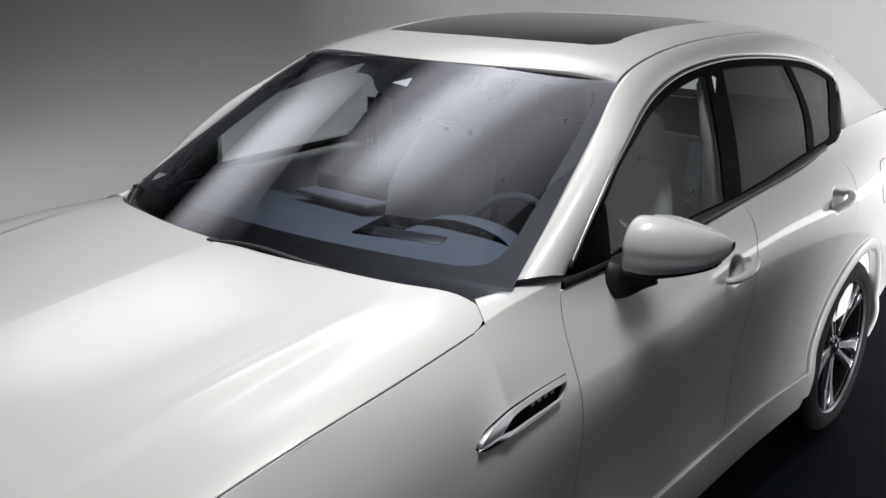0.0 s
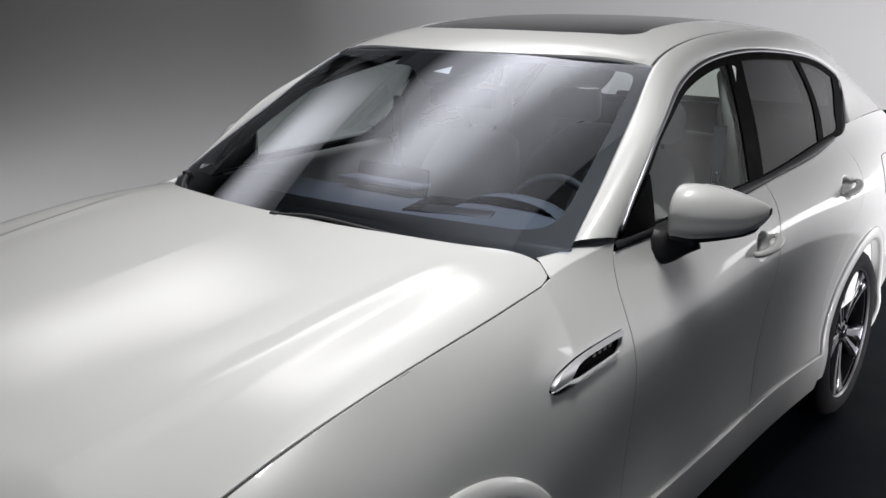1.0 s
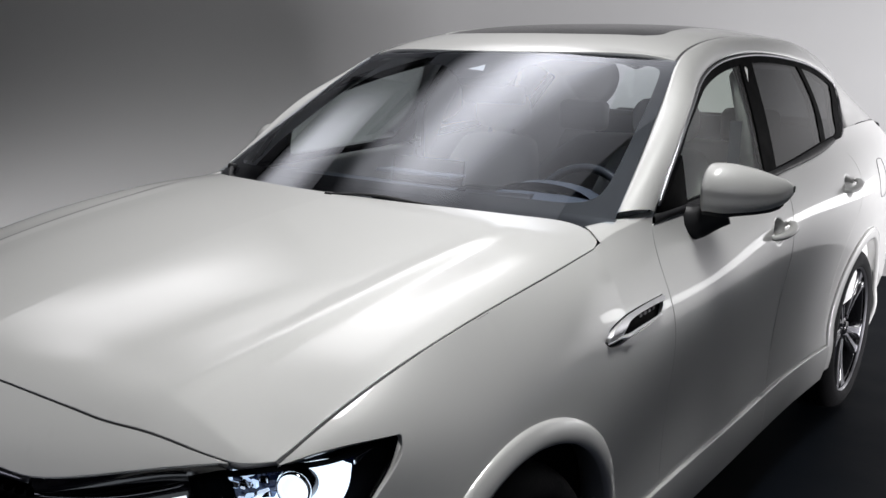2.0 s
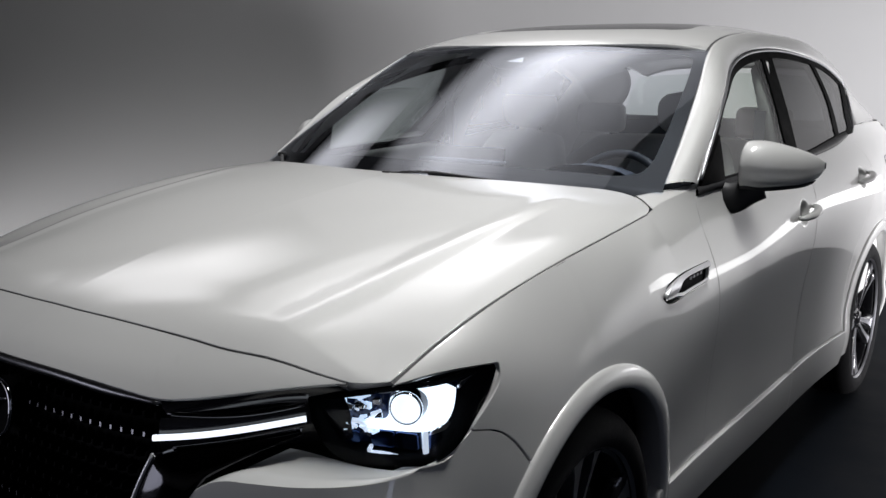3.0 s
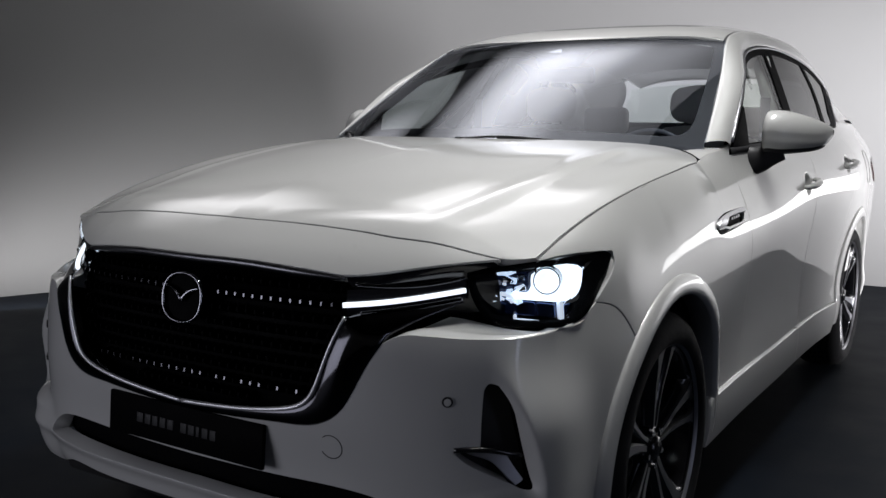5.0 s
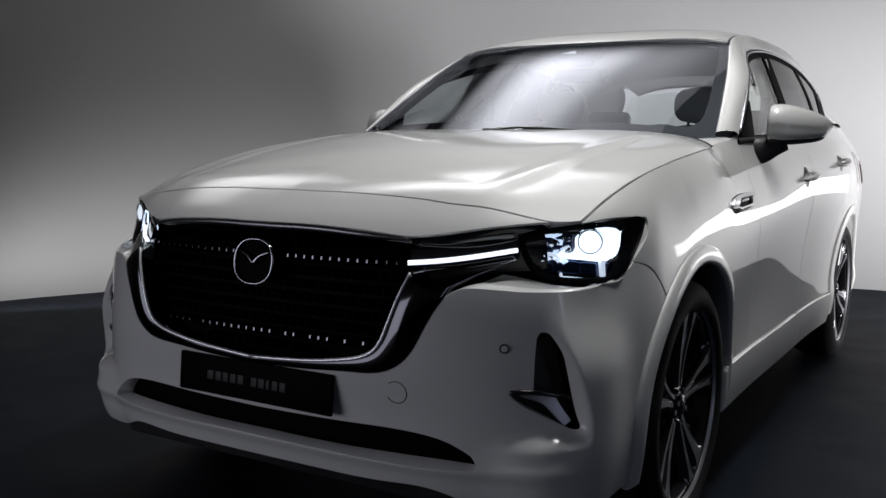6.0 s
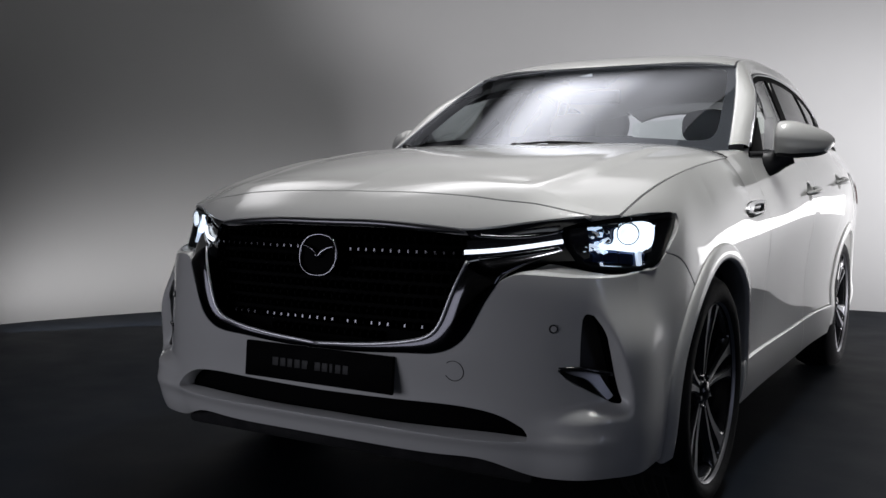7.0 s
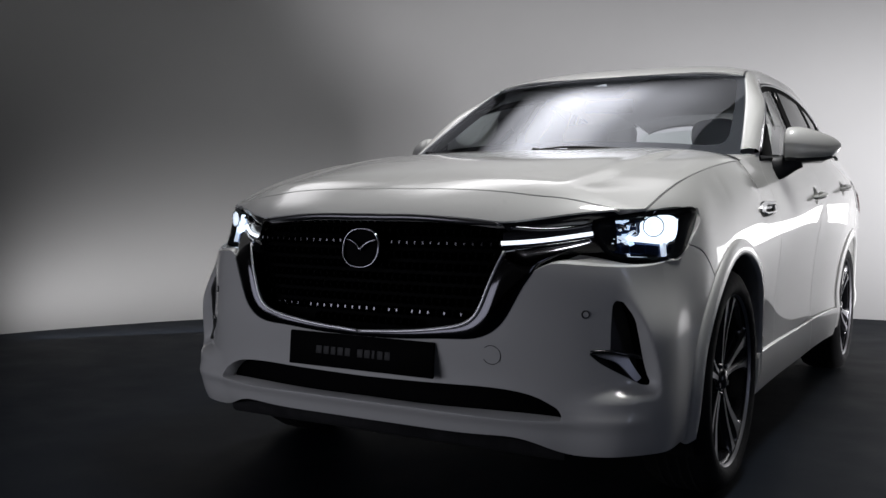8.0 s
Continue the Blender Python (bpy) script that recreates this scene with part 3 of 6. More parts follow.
def arc(cy, r, a0, a1, n=30):
    return [at_y(cy + r * math.cos(radians(a)), WHEEL_Z + r * math.sin(radians(a))) for a in np.linspace(a0, a1, n)]


# lamp outline on its own sheet: t along the plan, z up
LAMP_PLAN = spline((0.0, 0.09, 0.18, 0.27, 0.34, 0.42), np.array(((0.615, -0.625), (0.697, -0.588), (0.774, -0.541), (0.836, -0.475), (0.860, -0.410), (0.874, -0.332))))


def lamp_sheet(t, z):
    p = LAMP_PLAN(t)
    back = 0.10 * np.clip(np.asarray(z) - 0.90, 0, 1)
    low_out = 0.028 * np.clip((0.91 - np.asarray(z)) / 0.11, 0, 1.2) * np.exp(-((np.asarray(t) - 0.28) / 0.09) ** 2)
    return np.stack([p[..., 0] - 0.3 * back + 0.6 * low_out, p[..., 1] + back - 0.8 * low_out, np.asarray(z) + 0 * p[..., 0]], -1)


LAMP = loop(curve([(0.035, 0.905), (0.12, 0.918), (0.20, 0.930), (0.30, 0.937), (0.40, 0.936), (0.412, 0.930)], 24),
            curve([(0.412, 0.930), (0.400, 0.900), (0.368, 0.860), (0.33, 0.822), (0.285, 0.797), (0.24, 0.786)], 16),
            curve([(0.24, 0.786), (0.18, 0.781), (0.12, 0.783), (0.088, 0.792), (0.062, 0.818), (0.045, 0.85), (0.035, 0.905)], 18))


def fender_side(m):
    # front wing
    top = [at_y(y, z - 0.0035) for x, y, z in EDGE]
    wing = loop(curve(top, 40), curve([top[-1], (0.553, 1.128), (0.62, 1.138)], 8), curve([(0.62, 1.138), (0.72, 1.150), (0.829, 1.166)], 10),
                curve([(0.831, 1.166), (0.8095, 1.116), (0.7875, 1.05), (0.7805, 0.99), (0.7895, 0.85), (0.7965, 0.7), (0.7975, 0.55), (0.7935, 0.408)], 40),
                curve([(0.7935, 0.408), (0.500, 0.408)], 10), arc(ARCH_Y, ARCH_R, 4.4, 130, 50),
                curve([at_y(-0.265, 0.729), at_y(-0.30, 0.773), at_y(-0.353, 0.816), at_y(-0.415, 0.832)], 8), curve([at_y(-0.415, 0.836), at_y(-0.362, 0.881), at_y(-0.330, 0.917), at_y(-0.326, 0.936)], 8), curve([at_y(-0.33, 0.940), at_y(-0.43, 0.942), top[0]], 10))
    slot = VENT_HOLE
    # its top, from the crease in to the windscreen's foot
    crease = belt(*np.array(curve([(0.545, 1.127), (0.62, 1.138), (0.72, 1.150), (0.838, 1.168)], 20)).T)
    inner = curve([(0.724, 0.600, 1.154), (0.742, 0.660, 1.158), (0.758, 0.720, 1.162), (0.776, 0.785, 1.167), (0.799, 0.845, 1.172)], 20)
    rows = []
    for a, b in zip(crease, inner):
        hump = np.array([0, 0, 0.004])
        rows.append([a + np.array([0, 0, -0.012]), a + np.array([0.0005, 0, 0.0012])] + [a + (b - a) * k + hump * 4 * k * (1 - k) for k in (0.12, 0.3, 0.5, 0.7, 0.9)] + [b, b + np.array([-0.004, 0.004, -0.02])])
    strip("wing_top", rows, PAINT, car, mirror=m)
    panel("front_wing", wing, belt, PAINT, car, res=0.018, holes=[slot] if not m else [slot], mirror=m)


VENT_HOLE = loop(curve([(0.378, 0.933), (0.399, 0.951), (0.443, 0.963), (0.508, 0.9695), (0.617, 0.973), (0.743, 0.974)], 22), curve([(0.743, 0.974), (0.733, 0.953), (0.697, 0.922)], 6), curve([(0.697, 0.922), (0.60, 0.915), (0.54, 0.912), (0.478, 0.910), (0.43, 0.910), (0.40, 0.917), (0.378, 0.933)], 20))
both_sides(fender_side)

# window line and door cuts
GLASS_LOW = [(0.865, 1.164), (0.97, 1.168), (1.107, 1.174), (1.655, 1.191), (1.818, 1.196), (2.42, 1.241), (2.61, 1.252), (2.75, 1.258)]
FRAME_TOP = [(0.865, 1.165), (0.94, 1.240), (1.02, 1.310), (1.12, 1.385), (1.25, 1.438), (1.44, 1.495), (1.6, 1.530), (1.75, 1.555), (2.0, 1.577), (2.2, 1.575), (2.4, 1.563), (2.6, 1.543), (2.75, 1.513), (2.90, 1.465)]
low = spline(*zip(*GLASS_LOW))
door_top = spline((0.80, 0.90, 1.09, 1.574, 1.867, 2.382, 2.61), (1.136, 1.142, 1.147, 1.160, 1.178, 1.209, 1.236))


HANDLES = ((1.545, 1.000, 1.735, 1.026), (2.42, 1.056, 2.60, 1.084))


def handle_recess(y0, z0, y1, z1, n=33):
    yc, zc = (y0 + y1) / 2 - 0.006, (z0 + z1) / 2 - 0.002
    return yc, zc, np.array([(yc + 0.060 * math.cos(a), zc + 0.050 * math.sin(a) + 0.1 * 0.060 * math.cos(a)) for a in np.linspace(0, 2 * math.pi, n)[:-1]])


def doors(m):
    front = loop(curve([(0.822, 1.137), (0.815, 1.116), (0.793, 1.05), (0.786, 0.99), (0.795, 0.85), (0.802, 0.7), (0.803, 0.55), (0.799, 0.408)], 40), curve([(0.799, 0.408), (1.735, 0.411)], 20),
                 curve([(1.735, 0.411), (1.742, 0.6), (1.752, 0.8), (1.775, 0.95), (1.795, 1.05), (1.82, 1.12), (1.80, float(door_top(1.80)))], 30),
                 curve([(y, float(door_top(y))) for y in np.linspace(1.80, 0.90, 12)], 24), curve([(0.90, float(door_top(0.90))), (0.86, 1.139), (0.822, 1.137)], 4))
    rear = loop(curve([(1.742, 0.411), (1.749, 0.6), (1.759, 0.8), (1.782, 0.95), (1.802, 1.05), (1.827, 1.12), (1.807, float(door_top(1.807)))], 30),
                curve([(y, float(door_top(y))) for y in np.linspace(1.807, 2.60, 10)], 20),
                curve([(2.60, float(door_top(2.6))), (2.68, 1.17), (2.70, 1.08), (2.66, 0.98), (2.56, 0.88), (2.483, 0.78), (2.43, 0.65), (2.413, 0.55), (2.41, 0.411)], 36), curve([(2.41, 0.411), (1.742, 0.411)], 14))
    panel("front_door", front, belt, PAINT, car, res=0.03, mirror=m, holes=[handle_recess(*HANDLES[0])[2]])
    panel("rear_door", rear, belt, PAINT, car, res=0.03, mirror=m, holes=[handle_recess(*HANDLES[1])[2]])
    # rear quarter and rocker
    quarter = loop(curve([(2.607, float(low(2.6)) - 0.026), (2.687, 1.17), (2.707, 1.08), (2.667, 0.98), (2.567, 0.88), (2.49, 0.78), (2.437, 0.65), (2.420, 0.55), (2.417, 0.408)], 36),
                   [(BASE + 0.03 + ARCH_R * math.cos(radians(a)), WHEEL_Z + ARCH_R * math.sin(radians(a))) for a in np.linspace(175.6, 10, 50)],
                   curve([(3.325, 0.44), (3.75, 0.46)], 8), curve([(3.75, 0.46), (3.80, 0.9), (3.72, 1.15), (3.55, 1.27)], 16), curve([(3.55, 1.27), (3.2, 1.275), (2.9, 1.275), (2.84, 1.272), (2.77, 1.248), (2.70, 1.241), (2.607, 1.237)], 16))
    panel("rear_quarter", quarter, belt, PAINT, car, res=0.03, mirror=m)
    for y0, y1 in ((0.425, 1.700), (1.706, 2.44)):
        panel("sill", loop(curve([(y0, 0.402), (y1, 0.402)], 30), curve([(y1, 0.402), (y1, 0.255)], 8), curve([(y1, 0.255), (y0, 0.255)], 30), curve([(y0, 0.255), (y0, 0.402)], 8)), shifted(belt, 0.011), PAINT, car, res=0.02, mirror=m, depth=0.05, edge=0.005)


both_sides(doors)


def tail(m):
    lamp = loop(curve([(3.46, 1.05), (3.60, 1.075), (3.76, 1.08)], 10), curve([(3.76, 1.08), (3.77, 1.00), (3.765, 0.93)], 6), curve([(3.765, 0.93), (3.62, 0.955), (3.46, 1.05)], 10))
    panel("tail_lamp", lamp, shifted(belt, 0.006), TAIL_RED, car, "dark red tail lamp", res=0.03, depth=0.02, mirror=m)
    if not m:
        ring_ = np.array([(3.12 + 0.085 * math.copysign(abs(math.cos(a)) ** 0.6, math.cos(a)), 1.04 + 0.085 * math.copysign(abs(math.sin(a)) ** 0.6, math.sin(a))) for a in np.linspace(0, 2 * math.pi, 61)])
        tube("fuel_flap_cut", shifted(belt, 0.0002)(ring_[:, 0], ring_[:, 1]), 0.0016, MATT_BLACK, car, "fine shut line of the fuel flap", sides=5, mirror=m)


both_sides(tail)


def arch_trim(m):
    for cy, a0, a1 in ((ARCH_Y, -10, 196), (BASE + 0.03, -12, 190)):
        rows = []
        for a in np.linspace(a0, a1, 64):
            c, s = math.cos(radians(a)), math.sin(radians(a))
            row = []
            for r, d in ((ARCH_R + 0.004, -0.012), (ARCH_R + 0.002, 0.004), (ARCH_R - 0.006, 0.010), (0.44, 0.013), (ARCH_IN + 0.008, 0.015), (ARCH_IN, 0.012), (ARCH_IN, -0.002), (ARCH_IN + 0.005, -0.05), (ARCH_IN + 0.03, -0.09)):
                sv, zv = at_y(cy + r * c, WHEEL_Z + r * s)
                p = shifted(belt, d)(np.array([sv]), np.array([zv]))[0]
                row.append(p)
            rows.append(row)
        strip("arch_trim", rows, PAINT, car, mirror=m)


both_sides(arch_trim)

# pillars and roof rail
A_T = (0.0, 0.06, 0.12, 0.18, 0.25, 0.33, 0.42, 0.52, 0.62, 0.72, 0.82, 0.92, 1.0)
A_EDGE = spline(A_T, np.array((
    (0.846, 1.168), (0.91, 1.238), (0.98, 1.305), (1.08, 1.380), (1.20, 1.438), (1.36, 1.492), (1.54, 1.538), (1.76, 1.576), (2.05, 1.595), (2.35, 1.583), (2.62, 1.556), (2.82, 1.512), (2.940, 1.468))))


def pillars(m):
    rows = []
    n = 100
    rail_y = spline(A_T, (0.712, 0.80, 0.89, 1.00, 1.12, 1.29, 1.50, 1.76, 2.08, 2.42, 2.75, 3.02, 3.20))
    ends = [(t, A_EDGE(t), float(rail_y(t))) for t in np.linspace(0, 1, n)]
    for t, (ay, az), by in ends:
        a = belt(np.array([ay]), np.array([az]))[0]
        rows.append((a, np.array([RAIL_X(by), by, RAIL_Z(by)])))
    # down behind the quarter window to the shoulder
    for k in np.linspace(0.05, 1, 24):
        az = 1.468 + (1.272 - 1.468) * k
        ay = 2.940 + 0.025 * math.sin(k * math.pi) - 0.09 * k
        a = belt(np.array([ay]), np.array([az]))[0]
        by = 3.20 + 0.38 * k
        b0 = np.array([RAIL_X(by), by, RAIL_Z(by)])
        b1 = belt(np.array([3.55]), np.array([1.272]))[0]
        b = b0 * (1 - k * k) + b1 * k * k
        rows.append((a, b))
    out = []
    for i, (a, b) in enumerate(rows):
        p = np.array(rows)[max(i - 1, 0):i + 2]
        along = p[-1].mean(0) - p[0].mean(0)
        n3 = np.cross(along, b - a)
        n3 /= np.linalg.norm(n3)
        if n3[0] < 0:
            n3 = -n3
        w = np.linalg.norm(b - a)
        h = min(0.16 * w, 0.022)
        q = [a - n3 * 0.012] + [a + (b - a) * k + n3 * h * 4 * k * (1 - k) for k in np.linspace(0, 1, 12)] + [b - n3 * 0.015]
        out.append(q)
    strip("pillar_and_rail", out, PAINT, car, mirror=m)
    # black line between roof and rail
    by = np.linspace(1.33, 3.3, 40)
    tube("roof_ditch", np.stack([RAIL_X(by) - 0.006, by, RAIL_Z(by) - 0.008], 1), 0.009, MATT_BLACK, car, sides=6, mirror=m)


both_sides(pillars)

ROOF_HOLE = loop(curve([(0, 1.50), (0.3, 1.515), (0.42, 1.54)], 14), curve([(0.42, 1.54), (0.455, 1.58), (0.455, 1.68)], 8), curve([(0.455, 1.68), (0.445, 2.0), (0.43, 2.30)], 12), curve([(0.43, 2.30), (0.40, 2.42), (0.30, 2.46), (0, 2.47)], 14))
roof_edge = [(float(RAIL_X(y)) - 0.014, y) for y in np.linspace(1.36, 3.5, 30)]
roof_half = loop(curve([(0, 1.290), (0.3, 1.301), (0.5, 1.330), (0.614, 1.36)], 24), curve(roof_edge, 50), curve([(roof_edge[-1][0], 3.5), (0, 3.55)], 16), curve([(0, 3.55), (0, 2.47)], 16), ROOF_HOLE[::-1])
panel("roof", roof_half, roof, PAINT, car, "pearl white roof panel", res=0.03, both=True)
ROOF_GLASS = [(x * 0.989, 1.985 + (y - 1.985) * 0.99) for x, y in ROOF_HOLE] + [(0, y) for y in np.linspace(2.46, 1.51, 26)[1:-1]]
panel("glass_sunroof", ROOF_GLASS, shifted(roof, -0.003), GLOSS_BLACK, car, "dark tinted panoramic glass roof", res=0.04, both=True, depth=0.01)


# near-black strips in the shut lines, the shade of the gaps put in as colour
def gap_shade(name, uv, surface, m, depth=-0.0016, half=0.006):
    p = np.array(uv, float)
    d = np.gradient(p, axis=0)
    d /= np.linalg.norm(d, axis=1)[:, None]
    side = np.stack([-d[:, 1], d[:, 0]], 1) * half
    low_sheet = shifted(surface, depth)
    sign = 1 if low_sheet(p[:1, 0], p[:1, 1])[0][0] < surface(p[:1, 0], p[:1, 1])[0][0] or surface is hood else -1
    sheet = shifted(surface, depth * sign)
    rows = [sheet(*(p + side * k).T) for k in (-1, -0.3, 0.3, 1)]
    strip(name, np.stack(rows, 1), MATT_BLACK, car, "black strip painted as the shade of a shut gap", mirror=m)


def shut_lines(m):
    gap_shade("door_gap_shade", curve([(0.814, 1.14), (0.811, 1.116), (0.789, 1.05), (0.782, 0.99), (0.791, 0.85), (0.798, 0.7), (0.799, 0.55), (0.795, 0.415)], 40), belt, m)
    gap_shade("door_gap_shade", curve([(1.737, 0.418), (1.745, 0.6), (1.755, 0.8), (1.778, 0.95), (1.798, 1.05), (1.823, 1.12)], 36), belt, m)
    gap_shade("door_gap_shade", curve([(2.683, 1.17), (2.703, 1.08), (2.663, 0.98), (2.563, 0.88), (2.486, 0.78), (2.433, 0.65), (2.417, 0.55), (2.413, 0.418)], 36), belt, m)
    gap_shade("bonnet_gap_shade", [(x - 0.001, y) for x, y, z in EDGE], hood, m, -0.003, 0.006)
    gap_shade("bonnet_gap_shade", curve([(x, y - 0.003) for x, y in SEAM_FRONT], 40), hood, m, -0.002, 0.006)


both_sides(shut_lines)


# windscreen: clear sheet, black band round it
full = lambda u0, v0, v1, r: loop(curve([(-u0, v0), (u0, v0)], 40), curve([(u0, v0), (u0, v1)], 30), curve([(u0, v1), (-u0, v1)], 40), curve([(-u0, v1), (-u0, v0)], 30))
panel("windscreen", full(0.998, -0.02, 0.995, 0), windscreen, WINDSCREEN, car, "laminated windscreen with soft reflections", res=0.025, depth=0.0)
CLEAR = loop(curve([(-0.82, 0.098), (-0.4, 0.092), (0, 0.092), (0.4, 0.095), (0.82, 0.102)], 40), curve([(0.82, 0.102), (0.90, 0.130), (0.935, 0.24)], 10), curve([(0.935, 0.24), (0.943, 0.55), (0.943, 0.85)], 20),
             curve([(0.943, 0.85), (0.925, 0.92), (0.86, 0.940)], 10), curve([(0.86, 0.940), (0.37, 0.948)], 12), curve([(0.37, 0.948), (0.27, 0.885)], 4), curve([(0.27, 0.885), (0.22, 0.83), (0.12, 0.825)], 5), curve([(0.12, 0.825), (0.07, 0.765), (-0.07, 0.765), (-0.14, 0.80)], 10), curve([(-0.14, 0.80), (-0.25, 0.86), (-0.37, 0.87)], 6), curve([(-0.37, 0.87), (-0.40, 0.940)], 4), curve([(-0.40, 0.940), (-0.86, 0.940)], 12), curve([(-0.86, 0.940), (-0.925, 0.92), (-0.943, 0.85)], 10),
             curve([(-0.943, 0.85), (-0.943, 0.55), (-0.935, 0.24)], 20), curve([(-0.935, 0.24), (-0.90, 0.130), (-0.82, 0.098)], 10))
# a pale triangle in the middle of the band, a reflection put in as colour
panel("band_reflection", loop(curve([(-0.055, 0.825), (0.055, 0.812)], 5), curve([(0.055, 0.812), (0.02, 0.872)], 5), curve([(0.02, 0.872), (-0.055, 0.825)], 6)), shifted(windscreen, -0.003), CLOTH, car, "pale triangle painted as a reflection in the band", res=0.03, depth=0.0)
panel("windscreen_band", full(0.996, -0.02, 0.993, 0), shifted(windscreen, -0.006), FRIT, car, "black ceramic band round the windscreen", holes=[CLEAR], res=0.05, depth=0.0)


def side_glass(m):
    sheet = shifted(belt, -0.008)
    f_low = [(y, float(low(y))) for y in np.linspace(1.03, 1.715, 10)]
    top = spline(*zip(*FRAME_TOP))
    front = loop(curve(f_low, 20), curve([(1.715, float(low(1.715))), (1.79, 1.312), (1.855, 1.486), (1.88, 1.555)], 12), curve([(y, float(top(y)) - 0.012) for y in np.linspace(1.88, 1.03, 16)], 30), curve([(1.03, float(top(1.03)) - 0.012), (1.03, float(low(1.03)))], 6))
    r_low = [(y, float(low(y))) for y in np.linspace(1.825, 2.44, 8)]
    rear = loop(curve(r_low, 20), curve([(2.44, float(low(2.44))), (2.508, 1.344), (2.500, 1.45), (2.462, 1.545)], 12), curve([(y, float(top(y)) - 0.012) for y in np.linspace(2.462, 1.985, 12)], 20), curve([(1.985, 1.564), (1.955, 1.48), (1.895, 1.301), (1.825, float(low(1.825)))], 10))
    quarter = loop(curve([(2.492, float(low(2.492))), (2.60, float(low(2.60))), (2.69, 1.259), (2.735, 1.275), (2.775, 1.325), (2.83, 1.40), (2.868, 1.458)], 26), curve([(y, float(top(y)) - 0.012) for y in np.linspace(2.86, 2.507, 10)], 16), curve([(2.507, float(top(2.507)) - 0.012), (2.546, 1.426), (2.556, 1.32), (2.492, float(low(2.492)))], 10))
    panel("front_door_glass", front, sheet, SIDE_GLASS, car, "lightly tinted door window", res=0.05, depth=0.0, mirror=m)
    panel("rear_door_glass", rear, sheet, PRIVACY, car, "dark privacy glass", res=0.05, depth=0.0, mirror=m)
    panel("quarter_glass", quarter, sheet, PRIVACY, car, "dark privacy glass", res=0.05, depth=0.0, mirror=m)
    whole = loop(curve([(0.826, 1.136), (0.90, 1.139)] + [(y, float(door_top(y)) - 0.004) for y in (1.1, 1.3, 1.7, 2.1, 2.5)] + [(2.62, 1.236)] + [(2.77, 1.256), (2.84, 1.295), (2.90, 1.36), (2.935, 1.43), (2.940, 1.468)], 70), curve([(y, z) for y, z in A_EDGE(np.linspace(1, 0, 40))], 80))
    panel("window_surround", whole, shifted(belt, -0.004), FIN_BLACK, car, "black window surround", holes=[shrink(front, 0.004), shrink(rear, 0.004), shrink(quarter, 0.004)], res=0.05, depth=0.02, mirror=m)
    # pale lining behind the rear door and quarter, with its two windows
    e = A_EDGE(np.linspace(1, 0.56, 24))
    shell = loop(curve([(1.86, 0.50), (3.25, 0.50)], 20), curve([(3.25, 0.50), (3.27, 1.30)], 12), curve([(3.27, 1.30), (2.94, 1.468)], 6), e, curve([e[-1], (1.88, 1.2), (1.86, 0.50)], 20))
    panel("rear_lining", shell, shifted(belt, -0.035), CLOTH, car, "pale lining of the rear cabin side", holes=[rear, quarter], res=0.06, depth=0.0, mirror=m)
    # black moulding along the foot of the windows
    ys = np.linspace(0.83, 2.60, 50)
    rows = [[shifted(belt, dd)(np.array([y]), np.array([door_top(y) + (low(np.maximum(y, 0.865)) - door_top(y)) * k]))[0] for k, dd in ((0.04, -0.004), (0.05, 0.003), (0.5, 0.006), (0.9, 0.003), (1.0, -0.004))] for y in ys]
    strip("window_moulding", rows, MATT_BLACK, car, "black moulding under the side windows", mirror=m)
    # bright trim round the glass
    e = A_EDGE(np.linspace(0.02, 1, 70))
    lowtrim = [(2.942, 1.43), (2.915, 1.36), (2.87, 1.305), (2.81, 1.268)]
    pts = np.concatenate([e, curve(lowtrim, 10)])
    tube("window_trim", shifted(belt, 0.001)(pts[:, 0], pts[:, 1]) - np.array([0, 0, 0.010]), 0.0055, SATIN_GREY, car, "satin metal window trim", sides=8, up=(1, 0, 0.4), mirror=m)


both_sides(side_glass)
# ---- the nose: bumper, grille, lamps ----
WING_OUT = [at_x(0.128, 0.546), at_x(0.317, 0.558), at_x(0.403, 0.569), at_x(0.453, 0.599), at_x(0.491, 0.656), at_x(0.522, 0.718), at_x(0.545, 0.757)]
SHELF = [at_x(0.545, 0.757), at_x(0.575, 0.776), at_x(0.62, 0.780), at_x(0.70, 0.774), at_x(0.75, 0.772), at_x(0.806, 0.774), at_x(0.845, 0.785)]
bumper_outline = loop(curve([(MID, 0.542)] + WING_OUT, 40), curve(SHELF, 24), curve([at_x(0.845, 0.785), at_y(-0.455, 0.806), at_y(-0.42, 0.830)], 6), curve([at_y(-0.42, 0.828), at_y(-0.358, 0.812), at_y(-0.306, 0.769), at_y(-0.271, 0.725)], 8),
                      [at_y(ARCH_Y + ARCH_R * math.cos(radians(a)), WHEEL_Z + ARCH_R * math.sin(radians(a))) for a in np.linspace(131, 194, 24)],
                      curve([at_y(-0.415, 0.258), at_y(-0.50, 0.250), at_x(0.80, 0.250), at_x(0.70, 0.247), at_x(0.636, 0.247), at_x(0.575, 0.266), at_x(0.51, 0.286), at_x(0.40, 0.288), at_x(0.21, 0.286), (MID, 0.286)], 60),
                      curve([(MID, 0.286), (MID, 0.343)], 4), curve([(MID, 0.343), at_x(0.3, 0.342), at_x(0.54, 0.341), at_x(0.615, 0.345)], 24), curve([at_x(0.615, 0.345), at_x(0.620, 0.362), at_x(0.609, 0.381)], 4),
                      curve([at_x(0.609, 0.381), at_x(0.557, 0.408), at_x(0.478, 0.424), at_x(0.307, 0.426), (MID, 0.420)], 24), curve([(MID, 0.420), (MID, 0.542)], 8))
